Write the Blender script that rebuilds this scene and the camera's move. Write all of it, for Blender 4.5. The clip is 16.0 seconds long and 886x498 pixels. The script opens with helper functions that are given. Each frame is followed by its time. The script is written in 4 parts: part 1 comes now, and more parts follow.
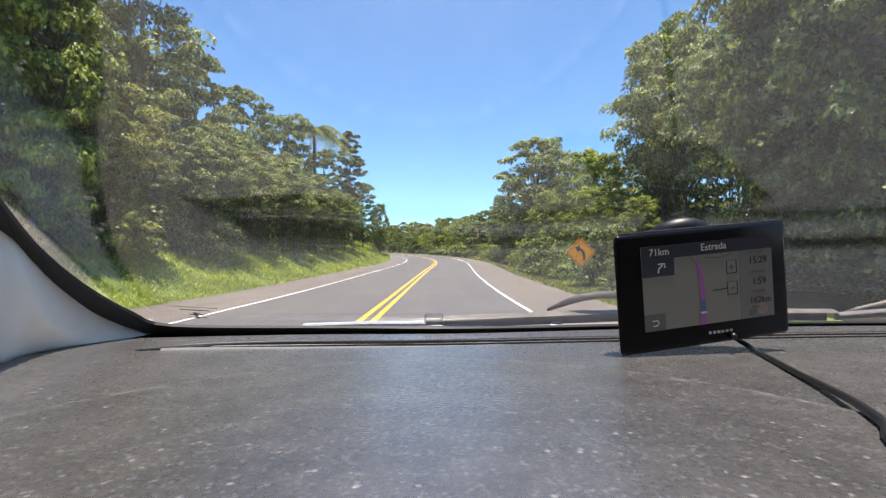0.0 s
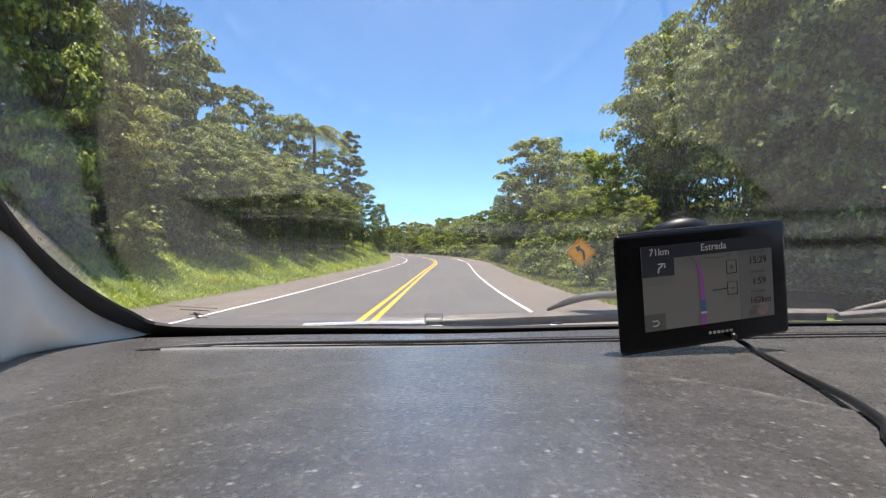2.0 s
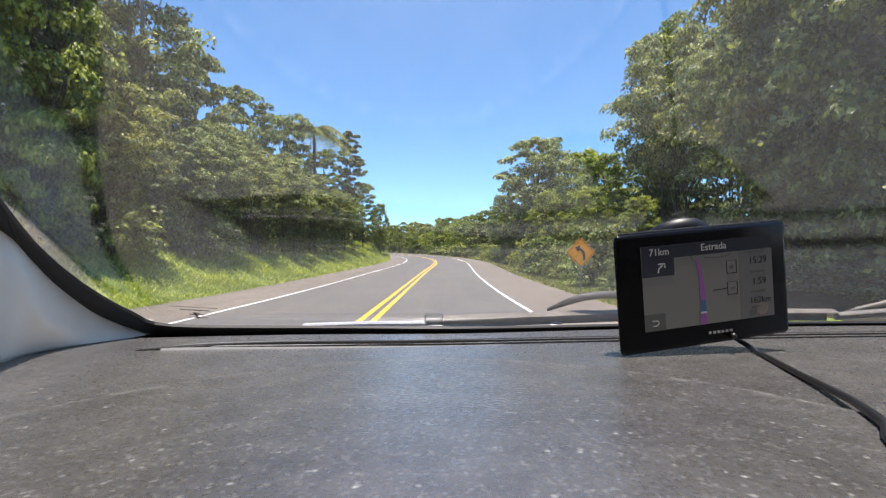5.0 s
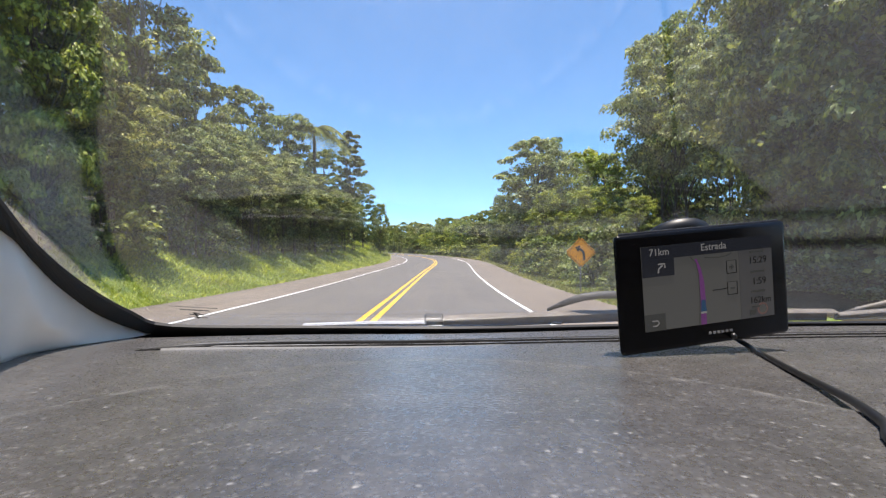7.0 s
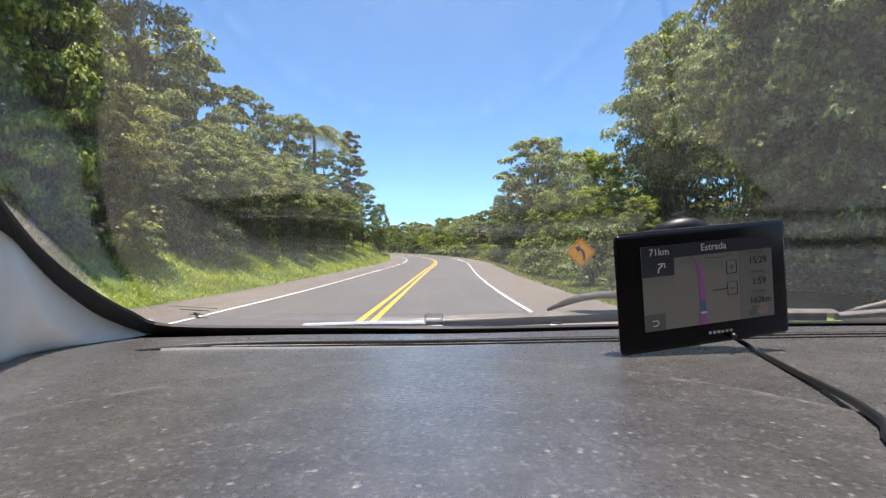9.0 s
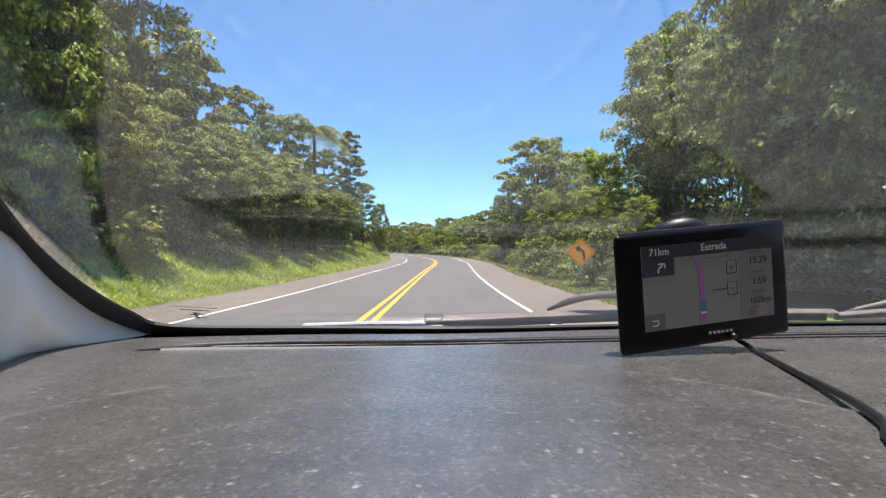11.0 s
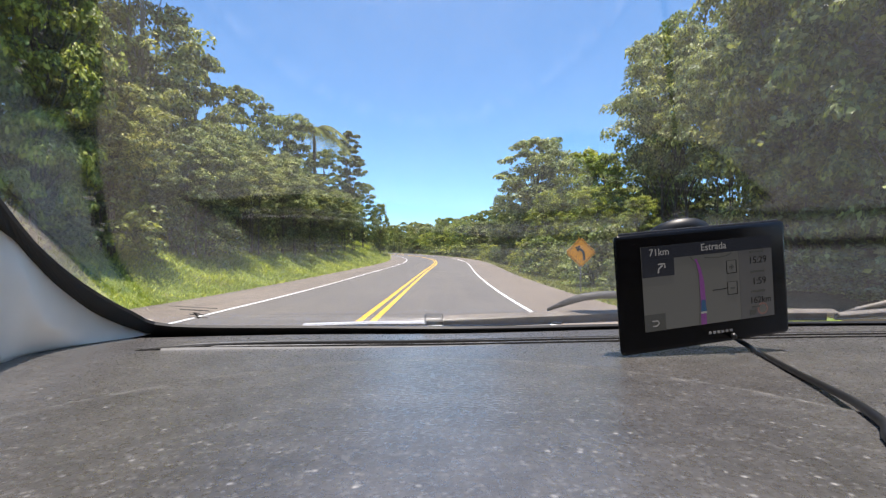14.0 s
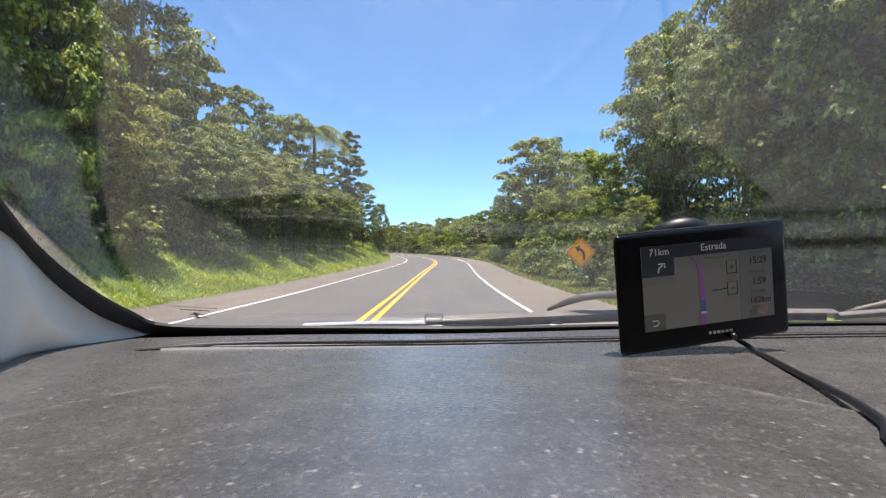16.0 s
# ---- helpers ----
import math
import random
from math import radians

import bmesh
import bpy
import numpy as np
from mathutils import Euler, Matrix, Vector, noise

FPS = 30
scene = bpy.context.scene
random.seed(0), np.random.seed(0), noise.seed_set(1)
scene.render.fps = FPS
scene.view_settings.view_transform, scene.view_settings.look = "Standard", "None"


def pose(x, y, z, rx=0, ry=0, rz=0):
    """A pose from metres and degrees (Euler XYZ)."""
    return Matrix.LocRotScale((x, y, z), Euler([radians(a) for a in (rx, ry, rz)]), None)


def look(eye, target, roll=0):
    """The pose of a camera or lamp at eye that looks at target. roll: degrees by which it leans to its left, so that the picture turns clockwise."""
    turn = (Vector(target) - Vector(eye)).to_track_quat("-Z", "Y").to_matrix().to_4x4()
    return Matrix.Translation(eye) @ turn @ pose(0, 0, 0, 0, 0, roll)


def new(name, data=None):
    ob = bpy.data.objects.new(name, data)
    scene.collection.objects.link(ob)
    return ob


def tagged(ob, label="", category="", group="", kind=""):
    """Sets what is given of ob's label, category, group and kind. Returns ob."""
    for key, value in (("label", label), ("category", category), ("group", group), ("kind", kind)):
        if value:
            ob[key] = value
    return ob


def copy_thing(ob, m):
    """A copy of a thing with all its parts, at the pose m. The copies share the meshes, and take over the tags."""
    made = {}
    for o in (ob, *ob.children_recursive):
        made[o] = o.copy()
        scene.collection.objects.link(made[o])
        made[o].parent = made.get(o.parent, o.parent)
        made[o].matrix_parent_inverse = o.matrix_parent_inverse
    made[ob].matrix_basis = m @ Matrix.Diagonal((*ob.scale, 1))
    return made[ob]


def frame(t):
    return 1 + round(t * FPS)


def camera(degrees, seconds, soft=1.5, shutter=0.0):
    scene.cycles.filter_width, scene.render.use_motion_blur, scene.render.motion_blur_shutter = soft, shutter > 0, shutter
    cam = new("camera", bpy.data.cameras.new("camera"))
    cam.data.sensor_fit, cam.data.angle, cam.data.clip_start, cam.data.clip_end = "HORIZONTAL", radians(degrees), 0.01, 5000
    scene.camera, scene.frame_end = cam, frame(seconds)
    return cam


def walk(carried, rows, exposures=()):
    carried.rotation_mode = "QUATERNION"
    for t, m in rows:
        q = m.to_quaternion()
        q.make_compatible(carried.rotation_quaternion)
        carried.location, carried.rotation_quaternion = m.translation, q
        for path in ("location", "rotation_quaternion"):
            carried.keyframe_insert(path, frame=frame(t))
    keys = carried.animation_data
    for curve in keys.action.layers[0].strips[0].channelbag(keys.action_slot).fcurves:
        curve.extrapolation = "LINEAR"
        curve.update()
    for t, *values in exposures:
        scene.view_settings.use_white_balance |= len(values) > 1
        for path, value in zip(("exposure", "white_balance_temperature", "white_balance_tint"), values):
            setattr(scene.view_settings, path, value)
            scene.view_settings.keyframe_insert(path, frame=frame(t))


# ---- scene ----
cam = camera(90.9, 16.0, soft=1.3)

# ---- the camera stands on the dashboard, 1.22 m over the road, and keeps still ----
EYE = (0.0, 0.0, 1.22)
walk(cam, [(0.0, pose(*EYE, 91.2, 0, 0)), (8.0, pose(*EYE, 91.2, 0, 0)), (16.0, pose(*EYE, 91.2, 0, 0))],
     exposures=[(0.0, 1.1, 6850, 14), (16.0, 1.1, 6850, 14)])

# ---- world and sun ----
SUN_DIR = Vector((0.04, -0.13, 0.988)).normalized()
world = bpy.data.worlds.new("sky")
scene.world = world
world.use_nodes = True
wn = world.node_tree.nodes
sky = wn.new("ShaderNodeTexSky")
sky.sky_type = "NISHITA"
sky.sun_disc = False
sky.sun_elevation = math.asin(SUN_DIR.z)
sky.sun_rotation = math.atan2(SUN_DIR.x, SUN_DIR.y)
sky.altitude = 600
sky.air_density, sky.dust_density, sky.ozone_density = 1.0, 0.0, 2.5
wn["Background"].inputs["Strength"].default_value = 0.14
clear_air = wn.new("ShaderNodeMix")
clear_air.data_type, clear_air.blend_type = "RGBA", "MULTIPLY"
clear_air.inputs[0].default_value, clear_air.inputs[7].default_value = 1.0, (0.69, 0.99, 1.17, 1)
world.node_tree.links.new(sky.outputs[0], clear_air.inputs[6])
world.node_tree.links.new(clear_air.outputs[2], wn["Background"].inputs["Color"])
sun_data = bpy.data.lights.new("sun", "SUN")
sun_data.energy, sun_data.angle, sun_data.color = 5.0, radians(0.53), (1.0, 0.955, 0.88)
sun = new("sun", sun_data)
sun.matrix_world = look(SUN_DIR * 60, (0, 0, 0))


# ---- materials ----
GLASS_FACING, GLASS_GRAZING = 0.18, 0.05


class Mat:
    """A node material under construction."""

    def __init__(self, name, rough=0.6, metal=0.0, spec=0.5):
        self.m = bpy.data.materials.new(name)
        self.m.use_nodes = True
        self.t = self.m.node_tree
        self.b = self.t.nodes["Principled BSDF"]
        self.b.inputs["Roughness"].default_value = rough
        self.b.inputs["Metallic"].default_value = metal
        self.b.inputs["Specular IOR Level"].default_value = spec

    def n(self, kind, **kw):
        node = self.t.nodes.new(kind)
        for k, v in kw.items():
            node.inputs[k].default_value = v
        return node

    def l(self, a, b):
        self.t.links.new(a, b)

    def coords(self, which="Object"):
        return self.n("ShaderNodeTexCoord").outputs[which]

    def noise(self, scale, detail=4.0, rough=0.55, co=None):
        node = self.n("ShaderNodeTexNoise", Scale=scale, Detail=detail, Roughness=rough)
        self.l(co if co else self.coords(), node.inputs["Vector"])
        return node.outputs["Fac"]

    def ramp(self, fac, stops):
        node = self.n("ShaderNodeValToRGB")
        el = node.color_ramp.elements
        while len(el) < len(stops):
            el.new(0.5)
        for e, (p, c) in zip(el, stops):
            e.position, e.color = p, (*c, 1)
        self.l(fac, node.inputs["Fac"])
        return node.outputs["Color"]

    def mix(self, fac, a, b, mode="MIX"):
        node = self.t.nodes.new("ShaderNodeMix")
        node.data_type, node.blend_type = "RGBA", mode
        for v, s in ((fac, node.inputs[0]), (a, node.inputs[6]), (b, node.inputs[7])):
            if hasattr(v, "is_linked"):
                self.l(v, s)
            elif isinstance(v, tuple):
                s.default_value = (*v, 1)
            else:
                s.default_value = v
        return node.outputs[2]

    def bump(self, fac, strength, dist):
        node = self.n("ShaderNodeBump", Strength=strength, Distance=dist)
        self.l(fac, node.inputs["Height"])
        old = self.b.inputs["Normal"]
        if old.is_linked:
            self.l(old.links[0].from_socket, node.inputs["Normal"])
        self.l(node.outputs[0], old)

    def color(self, c):
        if isinstance(c, tuple):
            self.b.inputs["Base Color"].default_value = (*c, 1)
        else:
            self.l(c, self.b.inputs["Base Color"])
        return self


def plain(name, c, rough=0.5, metal=0.0, vary=0.25, scale=40.0, bump=0.0):
    """Paint, plastic or metal with a little uneven wear."""
    m = Mat(name, rough, metal)
    f = m.noise(scale, 5)
    lo, hi = tuple(v * (1 - vary) for v in c), tuple(min(1, v * (1 + vary)) for v in c)
    m.color(m.ramp(f, [(0.3, lo), (0.7, hi)]))
    if bump:
        m.bump(m.noise(scale * 6, 3), 0.4, bump)
    return m.m


def leaf_material(name, dark, mid, light, gloss=0.42, through_light=0.37):
    m = Mat(name, gloss, 0, 0.35)
    island = m.n("ShaderNodeNewGeometry").outputs["Random Per Island"]
    tree = m.n("ShaderNodeObjectInfo").outputs["Random"]
    c = m.ramp(island, [(0.0, dark), (0.55, mid), (1.0, light)])
    warm = m.mix(tree, (0.88, 0.98, 1.0), (1.12, 1.07, 0.82))
    c = m.mix(1.0, c, warm, "MULTIPLY")
    patch = m.ramp(m.noise(0.6, 2), [(0.32, (0.55, 0.62, 0.62)), (0.7, (1.3, 1.22, 0.95))])
    c = m.mix(1.0, c, patch, "MULTIPLY")
    m.color(c)
    tr = m.n("ShaderNodeBsdfTranslucent")
    m.l(m.mix(1.0, c, (1.15, 1.2, 0.6), "MULTIPLY"), tr.inputs["Color"])
    mx = m.n("ShaderNodeMixShader", Fac=through_light)
    m.l(m.b.outputs[0], mx.inputs[1])
    m.l(tr.outputs[0], mx.inputs[2])
    m.l(mx.outputs[0], m.t.nodes["Material Output"].inputs["Surface"])
    return m.m


def asphalt(name, lo, hi, tint):
    m = Mat(name, 0.85, 0, 0.3)
    co = m.coords()
    fine = m.noise(60, 6, 0.7, co)
    mp = m.n("ShaderNodeMapping")
    mp.inputs["Scale"].default_value = (1.6, 0.05, 1)
    m.l(co, mp.inputs["Vector"])
    track = m.noise(1.0, 3, 0.5, mp.outputs[0])
    wide = m.noise(0.25, 4, 0.6, co)
    c = m.ramp(fine, [(0.3, lo), (0.7, hi)])
    c = m.mix(1.0, c, m.ramp(track, [(0.3, (0.86, 0.86, 0.88)), (0.7, (1.1, 1.07, 1.02))]), "MULTIPLY")
    c = m.mix(m.ramp(wide, [(0.45, (0, 0, 0)), (0.75, (0.5, 0.5, 0.5))]), c, tint)
    m.color(c)
    m.bump(m.noise(90, 3, 0.6, co), 0.5, 0.006)
    return m.m


def paint_line(name, c, worn):
    m = Mat(name, 0.65)
    f = m.noise(14, 6, 0.7)
    c2 = m.ramp(f, [(0.28, worn), (0.42, c), (1.0, tuple(min(1, v * 1.08) for v in c))])
    m.color(c2)
    m.bump(m.noise(80, 3), 0.4, 0.003)
    return m.m


def dash_material():
    """Moulded grey plastic with a fine pebbled grain and pale specks painted in as glints."""
    m = Mat("dashboard_plastic", 0.3, 0, 0.85)
    co = m.coords()
    v = m.n("ShaderNodeTexVoronoi", Scale=620.0)
    v.feature = "SMOOTH_F1"
    m.l(co, v.inputs["Vector"])
    f = m.noise(420, 4, 0.7, co)
    w = m.noise(11, 6, 0.7, co)
    c = m.ramp(w, [(0.3, (0.0415, 0.0393, 0.038)), (0.7, (0.068, 0.0642, 0.0618))])
    c = m.mix(1.0, c, m.ramp(v.outputs["Distance"], [(0.1, (1.07, 1.07, 1.07)), (0.7, (0.9, 0.9, 0.9))]), "MULTIPLY")
    # three sizes of pale speck, the grain's sparkle put into the colour
    for scale, size, lo, hi, pale in ((420.0, 0.3, 0.42, 0.66, 0.14), (210.0, 0.16, 0.5, 0.66, 0.32), (120.0, 0.11, 0.65, 0.68, 0.32)):
        sp = m.n("ShaderNodeTexVoronoi", Scale=scale)
        m.l(co, sp.inputs["Vector"])
        speck = m.ramp(sp.outputs["Distance"], [(size * 0.3, (0.75, 0.75, 0.75)), (size * 1.7, (0, 0, 0))])
        gate = m.ramp(m.noise(scale * 0.6, 2, 0.5, co), [(lo, (0, 0, 0)), (hi, (1, 1, 1))])
        c = m.mix(m.mix(1.0, speck, gate, "MULTIPLY"), c, (pale, pale * 0.98, pale * 0.96))
    # dust caught along the moulded ridge
    off = m.n("ShaderNodeVectorMath")
    off.operation = "SUBTRACT"
    off.inputs[1].default_value = (0, 0.05, 0)
    m.l(co, off.inputs[0])
    flat = m.n("ShaderNodeVectorMath")
    flat.operation = "MULTIPLY"
    flat.inputs[1].default_value = (1 / 0.24, 1 / 0.29, 0)
    m.l(off.outputs[0], flat.inputs[0])
    far = m.n("ShaderNodeVectorMath")
    far.operation = "LENGTH"
    m.l(flat.outputs[0], far.inputs[0])
    ridge = m.ramp(far.outputs["Value"], [(0.915, (0, 0, 0)), (0.95, (0.55, 0.55, 0.55)), (0.966, (0.55, 0.55, 0.55)), (0.985, (0, 0, 0))])
    worn = m.ramp(m.noise(90, 5, 0.7, co), [(0.42, (0, 0, 0)), (0.68, (1, 1, 1))])
    c = m.mix(m.mix(1.0, ridge, worn, "MULTIPLY"), c, (0.26, 0.255, 0.25))
    c = m.mix(1.0, c, m.ramp(m.noise(45, 3, 0.6, co), [(0.35, (0.88, 0.88, 0.88)), (0.65, (1.12, 1.12, 1.12))]), "MULTIPLY")
    m.color(c)
    m.l(m.ramp(f, [(0.35, (0.2, 0.2, 0.2)), (0.65, (0.42, 0.42, 0.42))]), m.b.inputs["Roughness"])
    m.bump(v.outputs["Distance"], 0.2, 0.0007)
    m.bump(m.noise(420, 3, 0.7, co), 0.18, 0.0006)
    m.bump(m.noise(130, 3, 0.6, co), 0.25, 0.0012)
    return m.m


def glass_material():
    """Clear laminated glass: gloss by Fresnel that mirrors the dashboard, and a breath of dust."""
    m = Mat("windscreen_glass")
    co = m.coords()
    clear = m.n("ShaderNodeBsdfTransparent")
    clear.inputs["Color"].default_value = (0.985, 0.99, 0.99, 1)
    gl = m.n("ShaderNodeBsdfGlossy", Roughness=0.045)
    lw = m.n("ShaderNodeLayerWeight", Blend=0.5)
    pw = m.t.nodes.new("ShaderNodeMath")
    pw.operation = "POWER"
    pw.inputs[1].default_value = 5.0
    m.l(lw.outputs["Facing"], pw.inputs[0])
    fr = m.t.nodes.new("ShaderNodeMath")
    fr.operation = "MULTIPLY_ADD"
    fr.inputs[1].default_value, fr.inputs[2].default_value = GLASS_GRAZING, GLASS_FACING
    m.l(pw.outputs[0], fr.inputs[0])
    mx = m.n("ShaderNodeMixShader")
    m.l(fr.outputs[0], mx.inputs[0])
    m.l(clear.outputs[0], mx.inputs[1])
    m.l(gl.outputs[0], mx.inputs[2])
    film = m.n("ShaderNodeBsdfTranslucent", Color=(0.8, 0.78, 0.74, 1))
    streak = m.ramp(m.noise(5, 4, 0.6, co), [(0.3, (0.55, 0.55, 0.55)), (0.75, (1.2, 1.2, 1.2))])
    amount = m.mix(1.0, (0.0015, 0.0015, 0.0015), streak, "MULTIPLY")
    mx2 = m.n("ShaderNodeMixShader")
    m.l(amount, mx2.inputs[0])
    m.l(mx.outputs[0], mx2.inputs[1])
    m.l(film.outputs[0], mx2.inputs[2])
    m.l(mx2.outputs[0], m.t.nodes["Material Output"].inputs["Surface"])
    return m.m


def ground_material():
    m = Mat("grassy_soil", 0.95, 0, 0.2)
    co = m.coords()
    a = m.noise(1.3, 6, 0.65, co)
    b = m.noise(22, 5, 0.7, co)
    c = m.ramp(a, [(0.3, (0.07, 0.11, 0.025)), (0.5, (0.15, 0.2, 0.045)), (0.72, (0.25, 0.28, 0.08))])
    c = m.mix(1.0, c, m.ramp(b, [(0.3, (0.6, 0.6, 0.55)), (0.7, (1.25, 1.25, 1.1))]), "MULTIPLY")
    c = m.mix(m.ramp(m.noise(0.5, 5, 0.7, co), [(0.58, (0, 0, 0)), (0.75, (0.8, 0.8, 0.8))]), c, (0.2, 0.125, 0.07))
    m.color(c)
    m.bump(b, 0.8, 0.05)
    return m.m


def bark(name, lo, hi):
    m = Mat(name, 0.9, 0, 0.2)
    co = m.coords()
    mp = m.n("ShaderNodeMapping")
    mp.inputs["Scale"].default_value = (9, 9, 1.4)
    m.l(co, mp.inputs["Vector"])
    f = m.noise(1.0, 6, 0.7, mp.outputs[0])
    m.color(m.ramp(f, [(0.3, lo), (0.7, hi)]))
    m.bump(f, 0.8, 0.03)
    return m.m


M_LEAF = leaf_material("broad_leaf", (0.046, 0.066, 0.024), (0.218, 0.252, 0.095), (0.52, 0.54, 0.26))
M_LEAF_LIGHT = leaf_material("young_leaf", (0.105, 0.135, 0.026), (0.325, 0.365, 0.085), (0.6, 0.61, 0.19))
M_LEAF_DULL = leaf_material("dusty_leaf", (0.05, 0.06, 0.03), (0.225, 0.232, 0.12), (0.52, 0.52, 0.32))
# paler olive leaf: sunlight put into the colour for chosen trees
M_LEAF_SUN_PALE = leaf_material("olive_leaf_sun_pale", (0.052, 0.068, 0.028), (0.335, 0.355, 0.165), (0.69, 0.68, 0.41))
M_GRASS = leaf_material("grass_blade", (0.2, 0.25, 0.05), (0.4, 0.46, 0.1), (0.58, 0.6, 0.2), 0.55, 0.3)
M_GRASS_DRY = leaf_material("dry_grass_blade", (0.12, 0.12, 0.05), (0.24, 0.24, 0.09), (0.4, 0.37, 0.18), 0.55, 0.3)
M_BARK = bark("grey_brown_bark", (0.05, 0.04, 0.03), (0.2, 0.17, 0.13))
M_BARK_PALE = bark("pale_bark", (0.12, 0.1, 0.08), (0.34, 0.3, 0.25))
M_GROUND = ground_material()
M_ASPHALT = asphalt("asphalt", (0.099, 0.092, 0.087), (0.166, 0.155, 0.146), (0.2, 0.178, 0.155))
M_SHOULDER = asphalt("dusty_asphalt", (0.14, 0.118, 0.1), (0.21, 0.18, 0.155), (0.25, 0.208, 0.17))
# litter brown taken very dark, with the woods' shade in the colour
M_LITTER_SHADE = asphalt("leaf_litter_shade", (0.03, 0.024, 0.016), (0.075, 0.058, 0.036), (0.05, 0.055, 0.02))
M_WHITE = paint_line("white_road_paint", (0.74, 0.73, 0.7), (0.35, 0.33, 0.31))
M_YELLOW = paint_line("yellow_road_paint", (0.72, 0.43, 0.035), (0.3, 0.22, 0.1))
M_DASH = dash_material()
M_GLASS = glass_material()


def speck_material():
    """Thin dried dirt, half seen through."""
    m = Mat("dried_dirt", 0.9)
    m.color(m.ramp(m.noise(900, 4), [(0.3, (0.3, 0.29, 0.27)), (0.7, (0.6, 0.58, 0.54))]))
    see = m.n("ShaderNodeBsdfTransparent")
    mx = m.n("ShaderNodeMixShader")
    m.l(m.ramp(m.noise(500, 3), [(0.35, (0.2, 0.2, 0.2)), (0.7, (0.6, 0.6, 0.6))]), mx.inputs[0])
    m.l(see.outputs[0], mx.inputs[1])
    m.l(m.b.outputs[0], mx.inputs[2])
    m.l(mx.outputs[0], m.t.nodes["Material Output"].inputs["Surface"])
    return m.m


M_SPECK = speck_material()
M_FRIT = plain("black_ceramic_edge", (0.012, 0.011, 0.011), 0.5)
M_TRIM = plain("light_grey_trim", (0.88, 0.79, 0.66), 0.8, 0, 0.04, 18, 0.0005)
M_BLACK = plain("black_plastic", (0.009, 0.009, 0.0095), 0.4)
# black of the wiper rubber, and of the shade painted into vent slots
M_SLOT = plain("slot_shade_and_rubber", (0.008, 0.008, 0.008), 0.9)
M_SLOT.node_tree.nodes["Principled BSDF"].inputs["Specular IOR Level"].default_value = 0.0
M_LIP = plain("pale_vent_lip", (0.2, 0.2, 0.2), 0.6, 0.0, 0.1)
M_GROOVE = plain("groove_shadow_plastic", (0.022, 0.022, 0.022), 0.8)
M_CHROME_EDGE = plain("worn_pale_edge", (0.42, 0.42, 0.43), 0.3, 0.0, 0.15)
M_RUBBER = plain("weathered_rubber", (0.06, 0.056, 0.052), 0.6, 0, 0.3, 60)
M_WIPER = plain("faded_wiper_beam", (0.16, 0.134, 0.106), 0.5, 0, 0.3, 50)
M_BODY = plain("dark_car_paint", (0.05, 0.05, 0.055), 0.3)
M_LIGHT_BLOCK = plain("dark_light_block", (0.035, 0.034, 0.033), 0.9)
M_FELT = plain("grey_headlining", (0.3, 0.3, 0.3), 0.95)
M_SIGN = plain("orange_yellow_sheeting", (0.68, 0.26, 0.012), 0.45, 0, 0.08, 12)
M_SIGN_BLACK = plain("black_sign_film", (0.015, 0.014, 0.013), 0.5)
M_STEEL = plain("galvanised_post", (0.3, 0.29, 0.27), 0.5, 0.6)


def emit(name, c, strength):
    m = Mat(name, 0.25)
    m.color(tuple(v * 0.04 for v in c))
    m.b.inputs["Emission Color"].default_value = (*c, 1)
    m.b.inputs["Emission Strength"].default_value = strength
    return m.m


# ---- mesh helpers ----
def mesh_obj(name, verts, faces, mat, parent=None, label="", smooth=False):
    me = bpy.data.meshes.new(name)
    me.from_pydata([tuple(v) for v in verts], [], [tuple(f) for f in faces])
    me.update()
    if smooth:
        me.polygons.foreach_set("use_smooth", [True] * len(me.polygons))
    me.materials.append(mat)
    ob = new(name, me)
    if parent:
        ob.parent = parent
    if label:
        ob["label"] = label
    return ob


def part(name, bm, mat, parent=None, label="", smooth=False):
    me = bpy.data.meshes.new(name)
    bmesh.ops.recalc_face_normals(bm, faces=bm.faces)
    bm.to_mesh(me)
    bm.free()
    if smooth:
        me.polygons.foreach_set("use_smooth", [True] * len(me.polygons))
    me.materials.append(mat)
    ob = new(name, me)
    if parent:
        ob.parent = parent
    if label:
        ob["label"] = label
    return ob


def empty(name, at=(0, 0, 0)):
    ob = new(name)
    ob.matrix_basis = Matrix.Translation(at)
    return ob


def block(bm, size, at=(0, 0, 0), bevel=0.0, turn=None, seg=2):
    """A bevelled block, added to bm."""
    mt = Matrix.Translation(at)
    if turn:
        mt = mt @ turn
    made = bmesh.ops.create_cube(bm, size=1.0, matrix=mt @ Matrix.Diagonal((*size, 1)))
    if bevel:
        vs = set(made["verts"])
        edges = [e for e in bm.edges if e.verts[0] in vs and e.verts[1] in vs]
        bmesh.ops.bevel(bm, geom=edges, offset=bevel, segments=seg, affect="EDGES", profile=0.5)
    return bm


